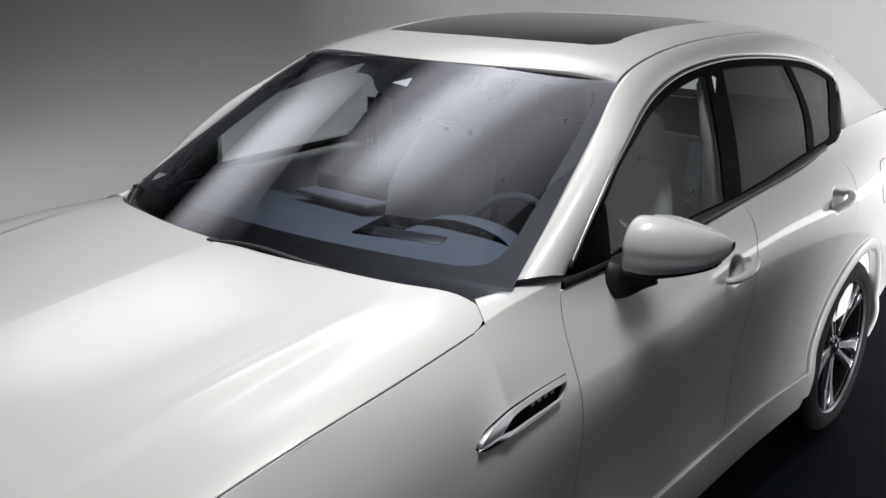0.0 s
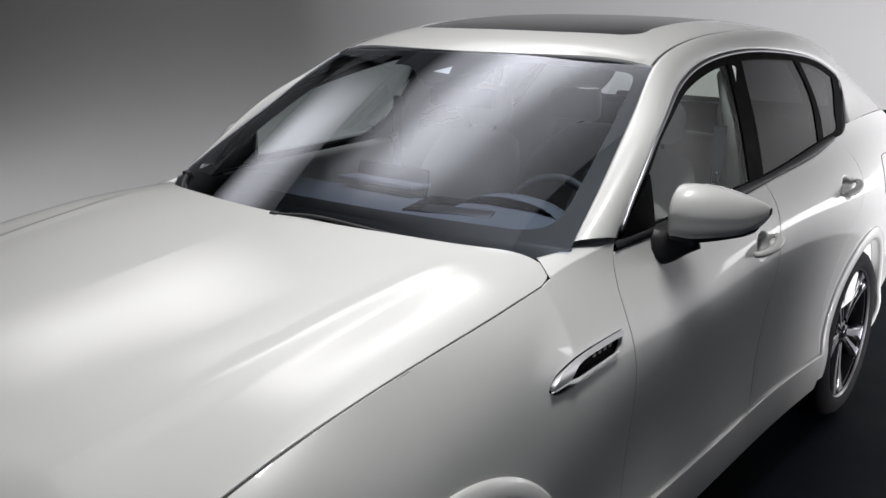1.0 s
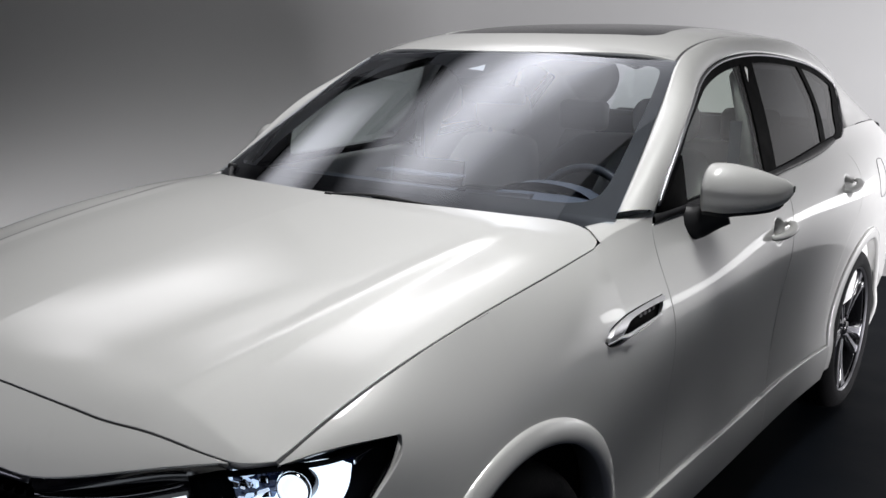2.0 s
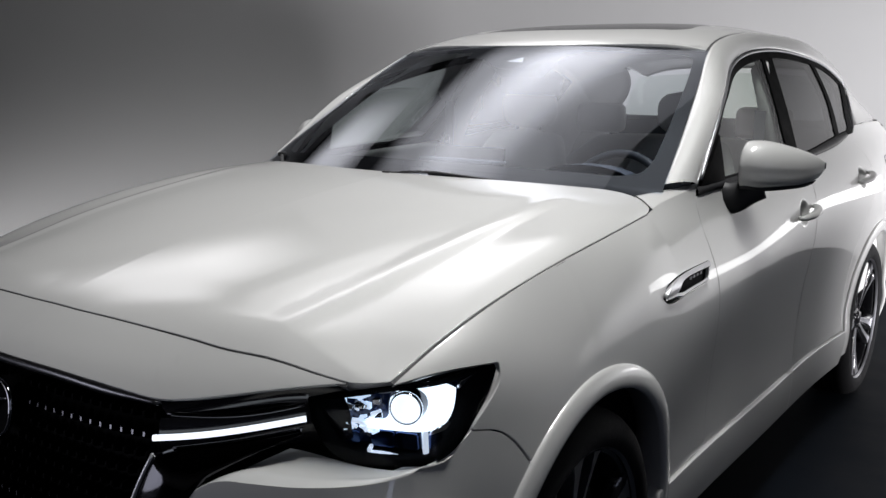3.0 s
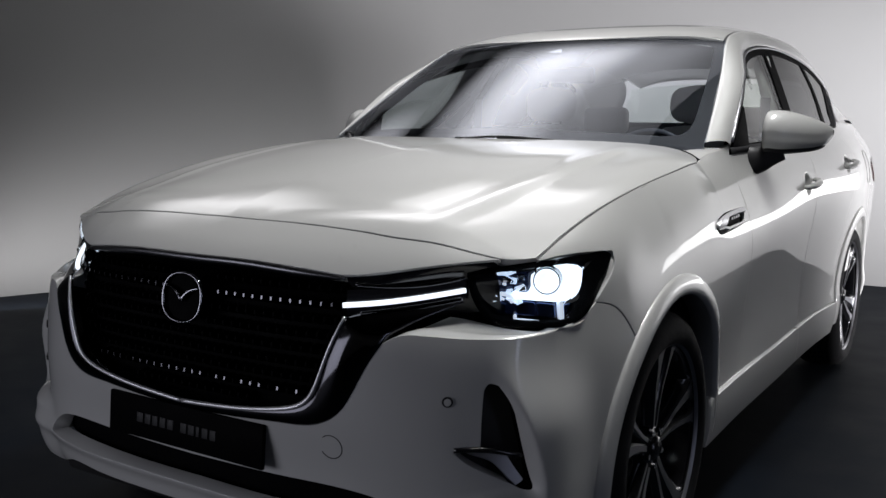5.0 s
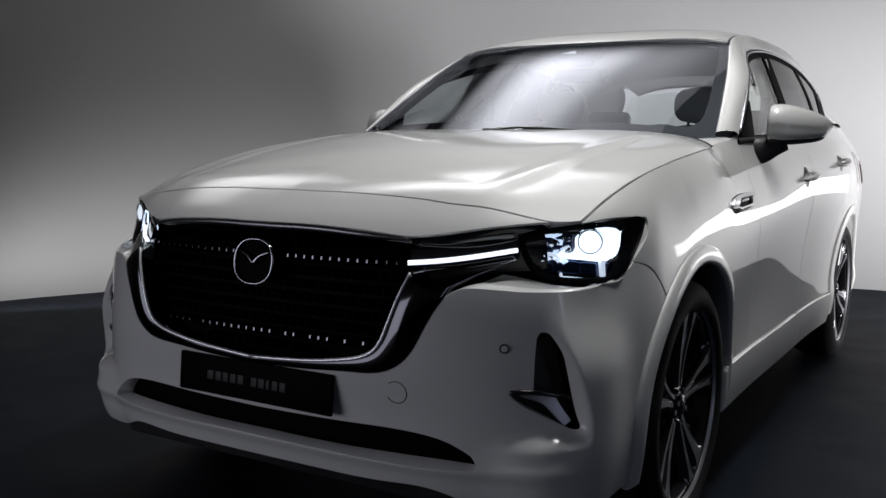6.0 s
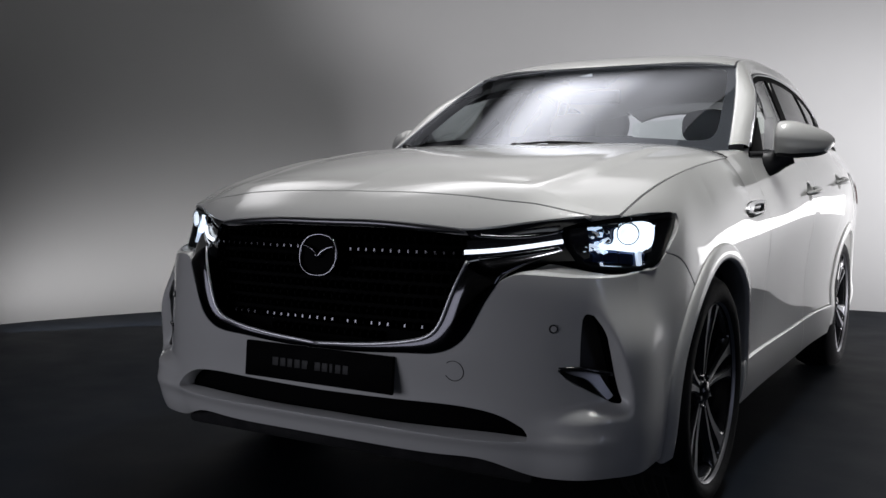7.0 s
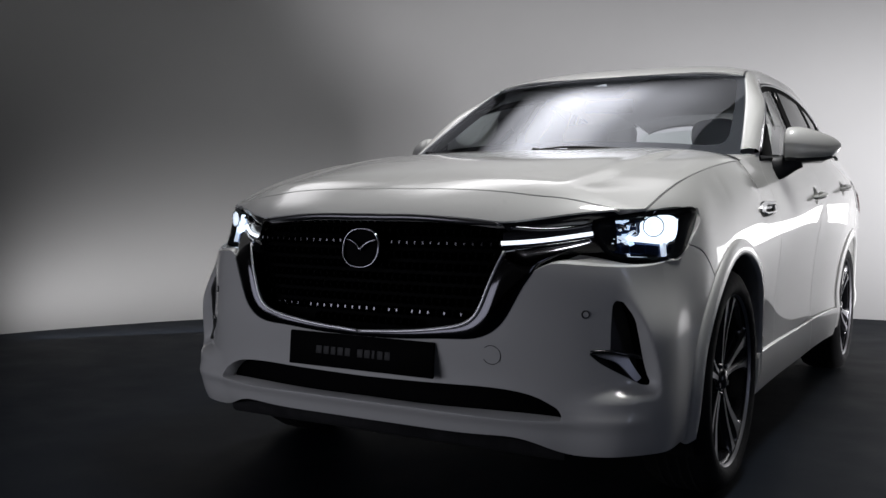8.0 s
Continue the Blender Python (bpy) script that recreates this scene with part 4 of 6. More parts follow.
SIDE_VENT = loop(curve([at_x(0.738, 0.664), at_x(0.746, 0.680), at_x(0.760, 0.676)], 6), curve([at_x(0.760, 0.676), at_x(0.776, 0.643), at_x(0.793, 0.58), at_x(0.806, 0.507), at_x(0.814, 0.457)], 14), curve([at_x(0.814, 0.457), at_x(0.812, 0.446), at_x(0.800, 0.446)], 5),
                 curve([at_x(0.800, 0.446), at_x(0.772, 0.466), at_x(0.736, 0.490), at_x(0.709, 0.510), at_x(0.690, 0.531)], 12), curve([at_x(0.690, 0.531), at_x(0.694, 0.541), at_x(0.709, 0.541), at_x(0.738, 0.542)], 6), curve([at_x(0.738, 0.542), at_x(0.738, 0.606), at_x(0.738, 0.664)], 8))
RIM_Z = (0.40, 0.44, 0.51, 0.58, 0.65, 0.70, 0.76)
RIM_S = spline(RIM_Z, [at_x(x, z)[0] for x, z in zip((0.824, 0.826, 0.820, 0.806, 0.790, 0.783, 0.788), RIM_Z)])
IN_S, ARCH_S = at_x(0.60, 0.35)[0], at_y(-0.40, 0.5)[0]


def nose_skin(s, z):
    """The bumper's outside: the belt with a boxed corner whose ridge runs down outside each side vent and hooks in under it, and a chin over the lower intake."""
    s, z = np.asarray(s, float), np.asarray(z, float)
    p = belt(s, z)
    th = np.clip(math.pi / 2 + s / 0.85, 0, math.pi / 2)
    n = np.stack([np.sin(th), -np.cos(th), 0 * s], -1)
    out = s - RIM_S(np.clip(z, 0.40, 0.76))
    low = (0.412 - 0.20 * np.clip(RIM_S(0.44) - s, 0, 0.3) ** 1.3 - z) * 0.6
    # distance beyond the ridge, the two edges blended round the lower outer corner
    k = 0.022
    beyond = np.maximum(out, low) + np.clip(k - np.abs(out - low), 0, k) ** 2 / (4 * k)
    height = 0.043 * ease((0.79 - z) / 0.24) * ease((ARCH_S - s) / 0.19) * ease((s - IN_S) / 0.17)
    soft = 0.030 + 0.055 * np.clip((z - 0.60) / 0.18, 0, 1)
    bulge = height * ease((beyond + soft) / (soft + 0.004))
    hollow = -0.006 * np.exp(-((s - RIM_S(0.58) + 0.075) / 0.06) ** 2 - ((z - 0.58) / 0.10) ** 2)
    chin = 0.014 * np.exp(-((z - 0.345) / 0.022) ** 2) * np.clip((-0.55 - s) / 0.15, 0, 1)
    return p + n * (bulge + hollow + chin)[..., None]


bumper = panel("bumper", bumper_outline, nose_skin, PAINT, car, "pearl white front bumper", holes=[SIDE_VENT], res=0.007, both=True, depth=0.045)


def vents(m):
    k = -1 if m else 1
    # dark pocket behind the side vent
    wide = shrink(SIDE_VENT, -0.012)
    panel("vent_pocket", wide, shifted(belt, -0.055), MATT_BLACK, car, "matt black side vent", res=0.03, depth=0.06, mirror=m)
    # a bright blade slopes out of the pocket's foot, below a black bar
    blade = loop(curve([at_x(0.694, 0.528), at_x(0.735, 0.526), at_x(0.766, 0.524)], 10), curve([at_x(0.766, 0.524), at_x(0.778, 0.500), at_x(0.800, 0.462)], 8), curve([at_x(0.800, 0.462), at_x(0.790, 0.452)], 3), curve([at_x(0.790, 0.452), at_x(0.768, 0.480), at_x(0.742, 0.508), at_x(0.715, 0.519), at_x(0.694, 0.528)], 12))
    panel("vent_blade", blade, lambda u, v: belt(u, v) + np.stack([0 * u, 0.012 + 0.25 * (v - 0.455), 0 * u], -1), SATIN_GREY, car, "bright metal blade in the side vent", res=0.012, depth=0.006, mirror=m)
    bar = belt(*np.array(curve([at_x(0.690, 0.537), at_x(0.74, 0.537), at_x(0.80, 0.520)], 12)).T)
    tube("vent_bar", bar + np.array([0, 0.004, 0]), 0.0065, GLOSS_BLACK, car, "black bar across the side vent", sides=8, mirror=m)
    # shelf below the lamp
    edge = nose_skin(*np.array([*curve(SHELF, 24)]).T)
    lampline = np.concatenate([lamp_sheet(np.array([t]), np.array([z])) for t, z in curve([(0.0, 0.80), (0.04, 0.795), (0.09, 0.785), (0.15, 0.776), (0.21, 0.776), (0.27, 0.786), (0.305, 0.798)], 24)])
    lampline[:4, 2] = np.maximum(lampline[:4, 2], 0.79)
    rows = []
    for a, b in zip(edge, lampline):
        rows.append([a + (b - a) * q + np.array([0, 0, 0.006 * math.sin(math.pi * min(q * 2, 1))]) for q in np.linspace(0, 1, 7)])
    strip("lamp_shelf", rows, PAINT, car, mirror=m)
    # reveal between the lens and the wing behind it
    body = nose_skin(*np.array(curve([at_x(0.845, 0.785), at_y(-0.455, 0.806), at_y(-0.418, 0.833), at_y(-0.365, 0.880), at_y(-0.332, 0.918)], 20)).T)
    lens = shifted(lamp_sheet, -0.003)(*np.array(curve([(0.305, 0.802), (0.335, 0.822), (0.368, 0.856), (0.400, 0.898), (0.411, 0.928)], 20)).T)
    strip("lamp_reveal", [[a + np.array([-0.004, 0, 0]), a + (b - a) * 0.5 + np.array([-0.004, 0.003, 0]), b + np.array([0, 0.004, 0])] for a, b in zip(body, lens)], PAINT, car, mirror=m)


both_sides(vents)

# intake, backing and plate
panel("lower_intake", loop(curve([(MID, 0.335), at_x(0.3, 0.332), at_x(0.64, 0.335)], 20), curve([at_x(0.64, 0.335), at_x(0.645, 0.39)], 4), curve([at_x(0.645, 0.39), at_x(0.48, 0.432), (MID, 0.428)], 20), curve([(MID, 0.428), (MID, 0.335)], 6)), shifted(belt, -0.05), FIN_BLACK, car, "black lower air intake", res=0.03, both=True, depth=0.04)
plate = part("plate_panel", box(0.524, 0.012, 0.104, pose(0, -0.846, 0.492, -4), 0.003), FIN_BLACK, car, "black show plate under the grille")
PALE = material("plate_lettering", (0.009, 0.009, 0.010), 0.6)
letters = [(-0.146, 0.022), (-0.118, 0.020), (-0.092, 0.018), (-0.065, 0.020), (-0.038, 0.020), (0.008, 0.020), (0.034, 0.020), (0.056, 0.010), (0.080, 0.019), (0.106, 0.019)]
for x, w in letters:
    part("plate_bar", box(w, 0.002, 0.024, pose(x, -0.853, 0.492, -4), 0.0005), PALE, plate)

OPEN = [at_x(0.13, 0.568), at_x(0.301, 0.590), at_x(0.379, 0.619), at_x(0.412, 0.676), at_x(0.441, 0.756), at_x(0.462, 0.812)]
grille = tagged(new("grille"), "black grille with small fins, some tips painted as glints")
grille.parent = car
panel("grille_back", loop(curve([(MID, 0.545)] + [at_x(0.3, 0.560), at_x(0.42, 0.60), at_x(0.47, 0.70), at_x(0.50, 0.86)], 30), curve([at_x(0.50, 0.86), at_x(0.46, 0.905)], 4), curve([at_x(0.46, 0.905), (MID, 0.93)], 16), curve([(MID, 0.93), (MID, 0.545)], 12)), shifted(belt, -0.055), FIN_BLACK, grille, res=0.04, both=True, depth=0.03)


def fins():
    """Rows of small upright blades, each a thin wedge; a brighter tip on some of them paints a glint."""
    opening = loop(curve([(-0.02, 0.575), (0.13, 0.584), (0.30, 0.605), (0.37, 0.635), (0.405, 0.69), (0.435, 0.77), (0.455, 0.86), (0.42, 0.892), (0.2, 0.905), (-0.02, 0.910)], 80))
    v = [(-0.0035, 0.052, -0.0125), (0.0035, 0.052, -0.0125), (0.0035, 0.052, 0.0125), (-0.0035, 0.052, 0.0125), (-0.0022, 0.030, -0.006), (0.0022, 0.030, -0.006), (0.0022, 0.0262, 0.008), (-0.0022, 0.0262, 0.008), (-0.0022, 0.025, 0.000), (0.0022, 0.025, 0.000)]
    f = [(4, 5, 9, 8), (8, 9, 6, 7), (0, 1, 5, 4), (1, 2, 6, 9, 5), (2, 3, 7, 6), (3, 0, 4, 8, 7)]
    blades = []
    for tip in (FIN_BLACK, FIN_GLINT):
        blade = bpy.data.meshes.new("fin")
        blade.from_pydata(v, [], f)
        blade.materials.append(FIN_BLACK)
        blade.materials.append(tip)
        blade.polygons[1].material_index = 1
        blades.append(blade)
    chance = random.Random(5)
    for r in range(10):
        z = 0.590 + r * 0.0335
        for c in range(-17, 18):
            x = (c + (0.5 if r % 2 else 0)) * 0.0268
            if not inside(np.array([[abs(x), z]]), opening)[0] or math.hypot(x, (z - 0.806) * 1.05) < 0.072:
                continue
            y = float(belt(*[np.array(q) for q in at_x(max(abs(x), 0.001), z)])[1])
            side = belt(*[np.array(q) for q in at_x(max(abs(x), 0.001) + 0.02, z)])
            turn = math.copysign(math.atan2(float(side[1]) - y, 0.02), x)
            # most tips in two rows take the brighter metal, painting their glints
            fin = new("fin", blades[chance.random() < {1: 0.9, 7: 0.9}.get(r, 0)])
            fin.rotation_euler = (0, 0, turn)
            fin.parent = grille
            fin.location = (x, y, z)


fins()

# satin rim along the grille's upper edge
lip = hood(*np.array(curve([(-x, y) for x, y in LID_FRONT[:4]][::-1] + LID_FRONT[1:4], 50)).T) + np.array([0, 0.001, -0.011])
tube("grille_rim", lip, 0.0085, SATIN_DARK, car, "satin dark metal rim above the grille", sides=8, flat=1.2, taper=np.concatenate([np.linspace(0.5, 1, 8), np.full(35, 1.0), np.linspace(1, 0.5, 8)]))

# emblem: a ring with a winged stroke
badge = tagged(new("emblem"), "chrome oval emblem with a winged stroke")
badge.parent = car
EM = Matrix.Translation((0, -0.838, 0.808)) @ pose(0, 0, 0, 90 - 8)
ang = np.linspace(0, 2 * math.pi, 49)[:-1]
ring = [EM @ Vector((0.064 * math.copysign(abs(math.cos(a)) ** 0.85, math.cos(a)), 0.058 * math.copysign(abs(math.sin(a)) ** 0.85, math.sin(a)), 0)) for a in ang]
rows = []
for i, q in enumerate(ring):
    c = EM @ Vector((0, 0, 0))
    o = (q - c).normalized()
    w = (EM.to_3x3() @ Vector((0, 0, 1))).normalized()
    rows.append([q + o * 0.0036 * math.cos(b) + w * 0.007 * math.sin(b) for b in np.arange(8) * math.pi / 4])
strip("emblem_ring", [[tuple(p) for p in r] for r in rows], EMBLEM, badge, closed=True, wrap=True)
for k in (-1, 1):
    path = [EM @ Vector((k * x, y, 0.004)) for x, y in curve([(0.0, -0.006), (0.014, 0.010), (0.032, 0.020), (0.055, 0.026)], 10)]
    tube("emblem_wing", [tuple(p) for p in path], 0.0055, EMBLEM, badge, sides=6, taper=np.linspace(1.2, 0.5, 11))
bm = bmesh.new()
bmesh.ops.create_circle(bm, cap_ends=True, segments=32, radius=0.060, matrix=Matrix.Translation((0, -0.834, 0.808)) @ pose(0, 0, 0, 82))
part("emblem_plate", bm, FIN_BLACK, badge)


def surround(m):
    # dark chrome wing from the middle of the chin up to the lamp
    inner = np.concatenate([nose_skin(*np.array(curve([(MID, 0.559)] + OPEN, 40)).T), curve([(0.484, -0.772, 0.819), (0.56, -0.708, 0.828), (0.645, -0.622, 0.846)], 12)])
    outer = np.concatenate([nose_skin(*np.array(curve([(MID, 0.545)] + WING_OUT, 40)).T), curve([(0.552, -0.772, 0.776), (0.585, -0.728, 0.800), (0.655, -0.632, 0.838)], 12)])
    rows = []
    for i, (a, b) in enumerate(zip(inner, outer)):
        w = np.linalg.norm(b - a)
        rows.append([a + (b - a) * k + np.array([0, -1, 0]) * (min(0.12 * w, 0.012) * 4 * k * (1 - k) + 0.002) for k in np.linspace(0, 1, 9)])
        rows[-1] = [rows[-1][0] + np.array([0, 0.05 if i < 38 else 0.008, 0])] + rows[-1] + [rows[-1][-1] + np.array([0, 0.02, 0])]
    strip("grille_surround", rows, DARK_CHROME, car, "dark chrome wing round the grille", mirror=m)
    line = inner[:41] + np.array([0, -0.004, 0])
    tube("grille_chrome", line, 0.0055, BRIGHT, car, "thin chrome line round the grille", sides=8, mirror=m, taper=np.concatenate([np.full(26, 1.0), np.linspace(1, 0.55, 15)]))
    # black brow between the nose lid and the light bar
    top = np.concatenate([hood(*np.array(curve(LID_FRONT[3:], 20)).T) + np.array([0, 0.004, -0.006]), [[0.715, -0.575, 0.915]]])
    mid = curve([(0.452, -0.765, 0.868), (0.50, -0.725, 0.872), (0.56, -0.675, 0.880), (0.645, -0.605, 0.893), (0.70, -0.572, 0.90)], 21)
    back = curve([(0.455, -0.745, 0.85), (0.50, -0.712, 0.853), (0.56, -0.66, 0.858), (0.645, -0.59, 0.866), (0.70, -0.558, 0.87)], 21)
    rows = [[a, (a + b) / 2 + np.array([0, -0.004, 0]), b, c, c + np.array([0, 0.01, -0.06])] for a, b, c in zip(top, mid, back)]
    strip("lamp_brow", rows, GLOSS_BLACK, car, "gloss black brow above the light bar", mirror=m)
    flick = curve([(0.468, -0.778, 0.878), (0.53, -0.728, 0.873), (0.60, -0.665, 0.878), (0.648, -0.620, 0.890)], 16)
    tube("brow_chrome", flick, 0.003, DARK_CHROME, car, sides=6, flat=1.5, mirror=m)
    lowflick = curve([(0.484, -0.782, 0.819), (0.56, -0.715, 0.829), (0.645, -0.630, 0.846)], 16)
    tube("wing_edge_chrome", lowflick, 0.003, DARK_CHROME, car, sides=6, mirror=m)
    bar = curve([(0.447, -0.795, 0.833), (0.50, -0.756, 0.837), (0.56, -0.705, 0.845), (0.649, -0.618, 0.862)], 20)
    tube("light_bar", bar, 0.0058, LED_BAR, car, "glowing white daytime light bar", sides=8, mirror=m)
    # dark filler behind the bar
    strip("bar_bed", [[p + np.array([-0.004, 0.02, 0.03]), p + np.array([0, 0.012, 0]), p + np.array([-0.004, 0.02, -0.03])] for p in bar], GLOSS_BLACK, car, mirror=m)


both_sides(surround)


def headlamp(m):
    lamp = tagged(new("headlamp"), "lit headlamp with white light elements behind clear glass")
    lamp.parent = car
    panel("lens", LAMP, lamp_sheet, LENS, lamp, res=0.03, depth=0.0, mirror=m)
    bowl = shifted(lamp_sheet, -0.055)
    rim = [LAMP, shrink(LAMP, 0.012), shrink(LAMP, 0.020)]
    rows = []
    for q in range(len(LAMP)):
        rows.append([lamp_sheet(*np.array([rim[0][q]]).T)[0], shifted(lamp_sheet, -0.004)(*np.array([rim[1][q]]).T)[0], bowl(*np.array([rim[2][q]]).T)[0]])
    strip("bezel", rows, FIN_BLACK, lamp, "gloss black lamp bezel", mirror=m, wrap=True)
    panel("bowl", shrink(LAMP, 0.018), bowl, BOWL, lamp, res=0.03, depth=0.01, mirror=m)
    near_sheet = shifted(lamp_sheet, -0.022)

    def tile(name, u0, u1, z0, z1, mat, label="", d=-0.022, bev=0.004, parent=lamp):
        o = loop(curve([(u0 + bev, z0), (u1 - bev, z0)], 6), [(u1 - bev * 0.3, z0 + bev * 0.3)], curve([(u1, z0 + bev), (u1, z1 - bev)], 6), [(u1 - bev * 0.3, z1 - bev * 0.3)], curve([(u1 - bev, z1), (u0 + bev, z1)], 6), [(u0 + bev * 0.3, z1 - bev * 0.3)], curve([(u0, z1 - bev), (u0, z0 + bev)], 6), [(u0 + bev * 0.3, z0 + bev * 0.3)])
        return panel(name, o, shifted(lamp_sheet, d), mat, parent, label, res=0.03, depth=0.02, mirror=m)
    main = loop(curve([(0.140, 0.843), (0.20, 0.842), (0.285, 0.845)], 10), curve([(0.285, 0.845), (0.312, 0.858), (0.325, 0.885), (0.326, 0.908)], 10), curve([(0.326, 0.908), (0.300, 0.914), (0.20, 0.912)], 8), curve([(0.20, 0.912), (0.186, 0.898), (0.182, 0.872)], 6), curve([(0.182, 0.872), (0.175, 0.858), (0.140, 0.855)], 8))
    panel("main_light", main, near_sheet, LED, lamp, "bright white light element", res=0.03, depth=0.02, mirror=m)
    tile("drop_light", 0.247, 0.256, 0.792, 0.842, STROKE_FACET_GLOW, "upright white light stroke")
    tile("low_light", 0.140, 0.225, 0.7925, 0.7955, STROKE_FACET_GLOW, bev=0.001)
    tile("low_light_end", 0.140, 0.1435, 0.7955, 0.803, STROKE_FACET_GLOW, bev=0.001)
    tile("side_marker", 0.052, 0.068, 0.882, 0.905, LED_BAR)
    # projector
    c = shifted(lamp_sheet, -0.016)(np.array([0.214]), np.array([0.886]))[0]
    k = -1 if m else 1
    face = Matrix.Translation((k * c[0], c[1], c[2])) @ pose(0, 0, 0, 90, 0, k * 22)
    bm = bmesh.new()
    bmesh.ops.create_uvsphere(bm, u_segments=24, v_segments=14, radius=0.025, matrix=face @ Matrix.Diagonal((1, 1, 0.5, 1)))
    part("projector_lens", bm, LED_LENS, lamp, "round projector lens")
    ring_ = [[tuple(face @ Vector(((0.0285 + 0.0022 * math.cos(b)) * math.cos(a), (0.0285 + 0.0022 * math.cos(b)) * math.sin(a), 0.005 + 0.006 * math.sin(b)))) for b in np.arange(8) * math.pi / 4] for a in np.arange(36) * math.pi / 18]
    strip("projector_ring", ring_, CHROME, lamp, "chrome projector ring", closed=True, wrap=True)
    bm = bmesh.new()
    bmesh.ops.create_cone(bm, segments=28, radius1=0.034, radius2=0.031, depth=0.03, matrix=face @ Matrix.Translation((0, 0, -0.012)))
    part("projector_barrel", bm, DARK_CHROME, lamp, "dark chrome projector barrel")
    # faceted reflector pieces on the inner side; two in three glow, painting the light they mirror
    rnd = random.Random(5)
    for i in range(34):
        u, z = 0.066 + 0.095 * rnd.random(), 0.832 + 0.070 * rnd.random()
        q = shifted(lamp_sheet, -0.035)(np.array([u]), np.array([z]))[0]
        b = box(0.008 + 0.018 * rnd.random(), 0.008, 0.003 + 0.010 * rnd.random(), Matrix.Translation((k * q[0], q[1], q[2])) @ pose(0, 0, 0, rnd.uniform(-35, 35), rnd.uniform(-30, 30), k * rnd.uniform(10, 50)), 0.001, 1)
        part("reflector_facet", b, (CHROME, FACET_GLOW, STROKE_FACET_GLOW)[i % 3], lamp)
    for u0, u1, z0, z1 in ((0.085, 0.12, 0.805, 0.828), (0.145, 0.185, 0.806, 0.834), (0.19, 0.232, 0.806, 0.834), (0.27, 0.305, 0.808, 0.834)):
        tile("reflector_cell", u0, u1, z0, z1, BLUE_CHROME, d=-0.034)
    glint = loop(curve([(0.262, 0.836), (0.305, 0.840)], 4), curve([(0.305, 0.840), (0.318, 0.850)], 2), curve([(0.318, 0.850), (0.268, 0.841), (0.262, 0.836)], 5))
    panel("reflector_edge", glint, near_sheet, CHROME, lamp, res=0.02, depth=0.006, mirror=m)
    wedge = loop(curve([(0.335, 0.906), (0.375, 0.922)], 4), curve([(0.375, 0.922), (0.338, 0.914)], 4), curve([(0.338, 0.914), (0.335, 0.906)], 2))
    panel("reflector_wedge", wedge, near_sheet, CHROME, lamp, res=0.02, depth=0.006, mirror=m)


both_sides(headlamp)


def sensors(m):
    k = -1 if m else 1
    for (s, z), r in ((at_x(0.678, 0.642), 0.0125),):
        p = nose_skin(np.array([s]), np.array([z]))[0]
        e = 1e-3
        n = np.cross(nose_skin(np.array([s + e]), np.array([z]))[0] - p, nose_skin(np.array([s]), np.array([z + e]))[0] - p)
        n /= np.linalg.norm(n)
        turn = Vector((k * n[0], n[1], n[2])).to_track_quat("Z", "Y").to_matrix().to_4x4()
        bm = bmesh.new()
        bmesh.ops.create_cone(bm, cap_ends=True, segments=20, radius1=r, radius2=r * 0.9, depth=0.006, matrix=Matrix.Translation((k * p[0], p[1], p[2])) @ turn)
        ob = part("parking_sensor", bm, MATT_BLACK, car, "small round parking sensor")
        bm = bmesh.new()
        bmesh.ops.create_cone(bm, cap_ends=True, segments=20, radius1=r * 0.68, radius2=r * 0.62, depth=0.006, matrix=Matrix.Translation((k * p[0] + k * n[0] * 0.002, p[1] + n[1] * 0.002, p[2] + n[2] * 0.002)) @ turn)
        part("sensor_face", bm, PAINT, ob)


both_sides(sensors)
# tow-eye cover: a fine round cut
cut = [nose_skin(np.array([s]), np.array([z]))[0] + np.array([0, -0.0003, 0]) for s, z in [at_x(0.432 + 0.027 * math.cos(a), 0.520 + 0.027 * math.sin(a)) for a in np.linspace(-2.6, 2.3, 40)]]
tube("tow_cover_cut", cut, 0.0011, MATT_BLACK, car, sides=5)

# ---- sides: wing badge, handles, mirrors, lower body ----


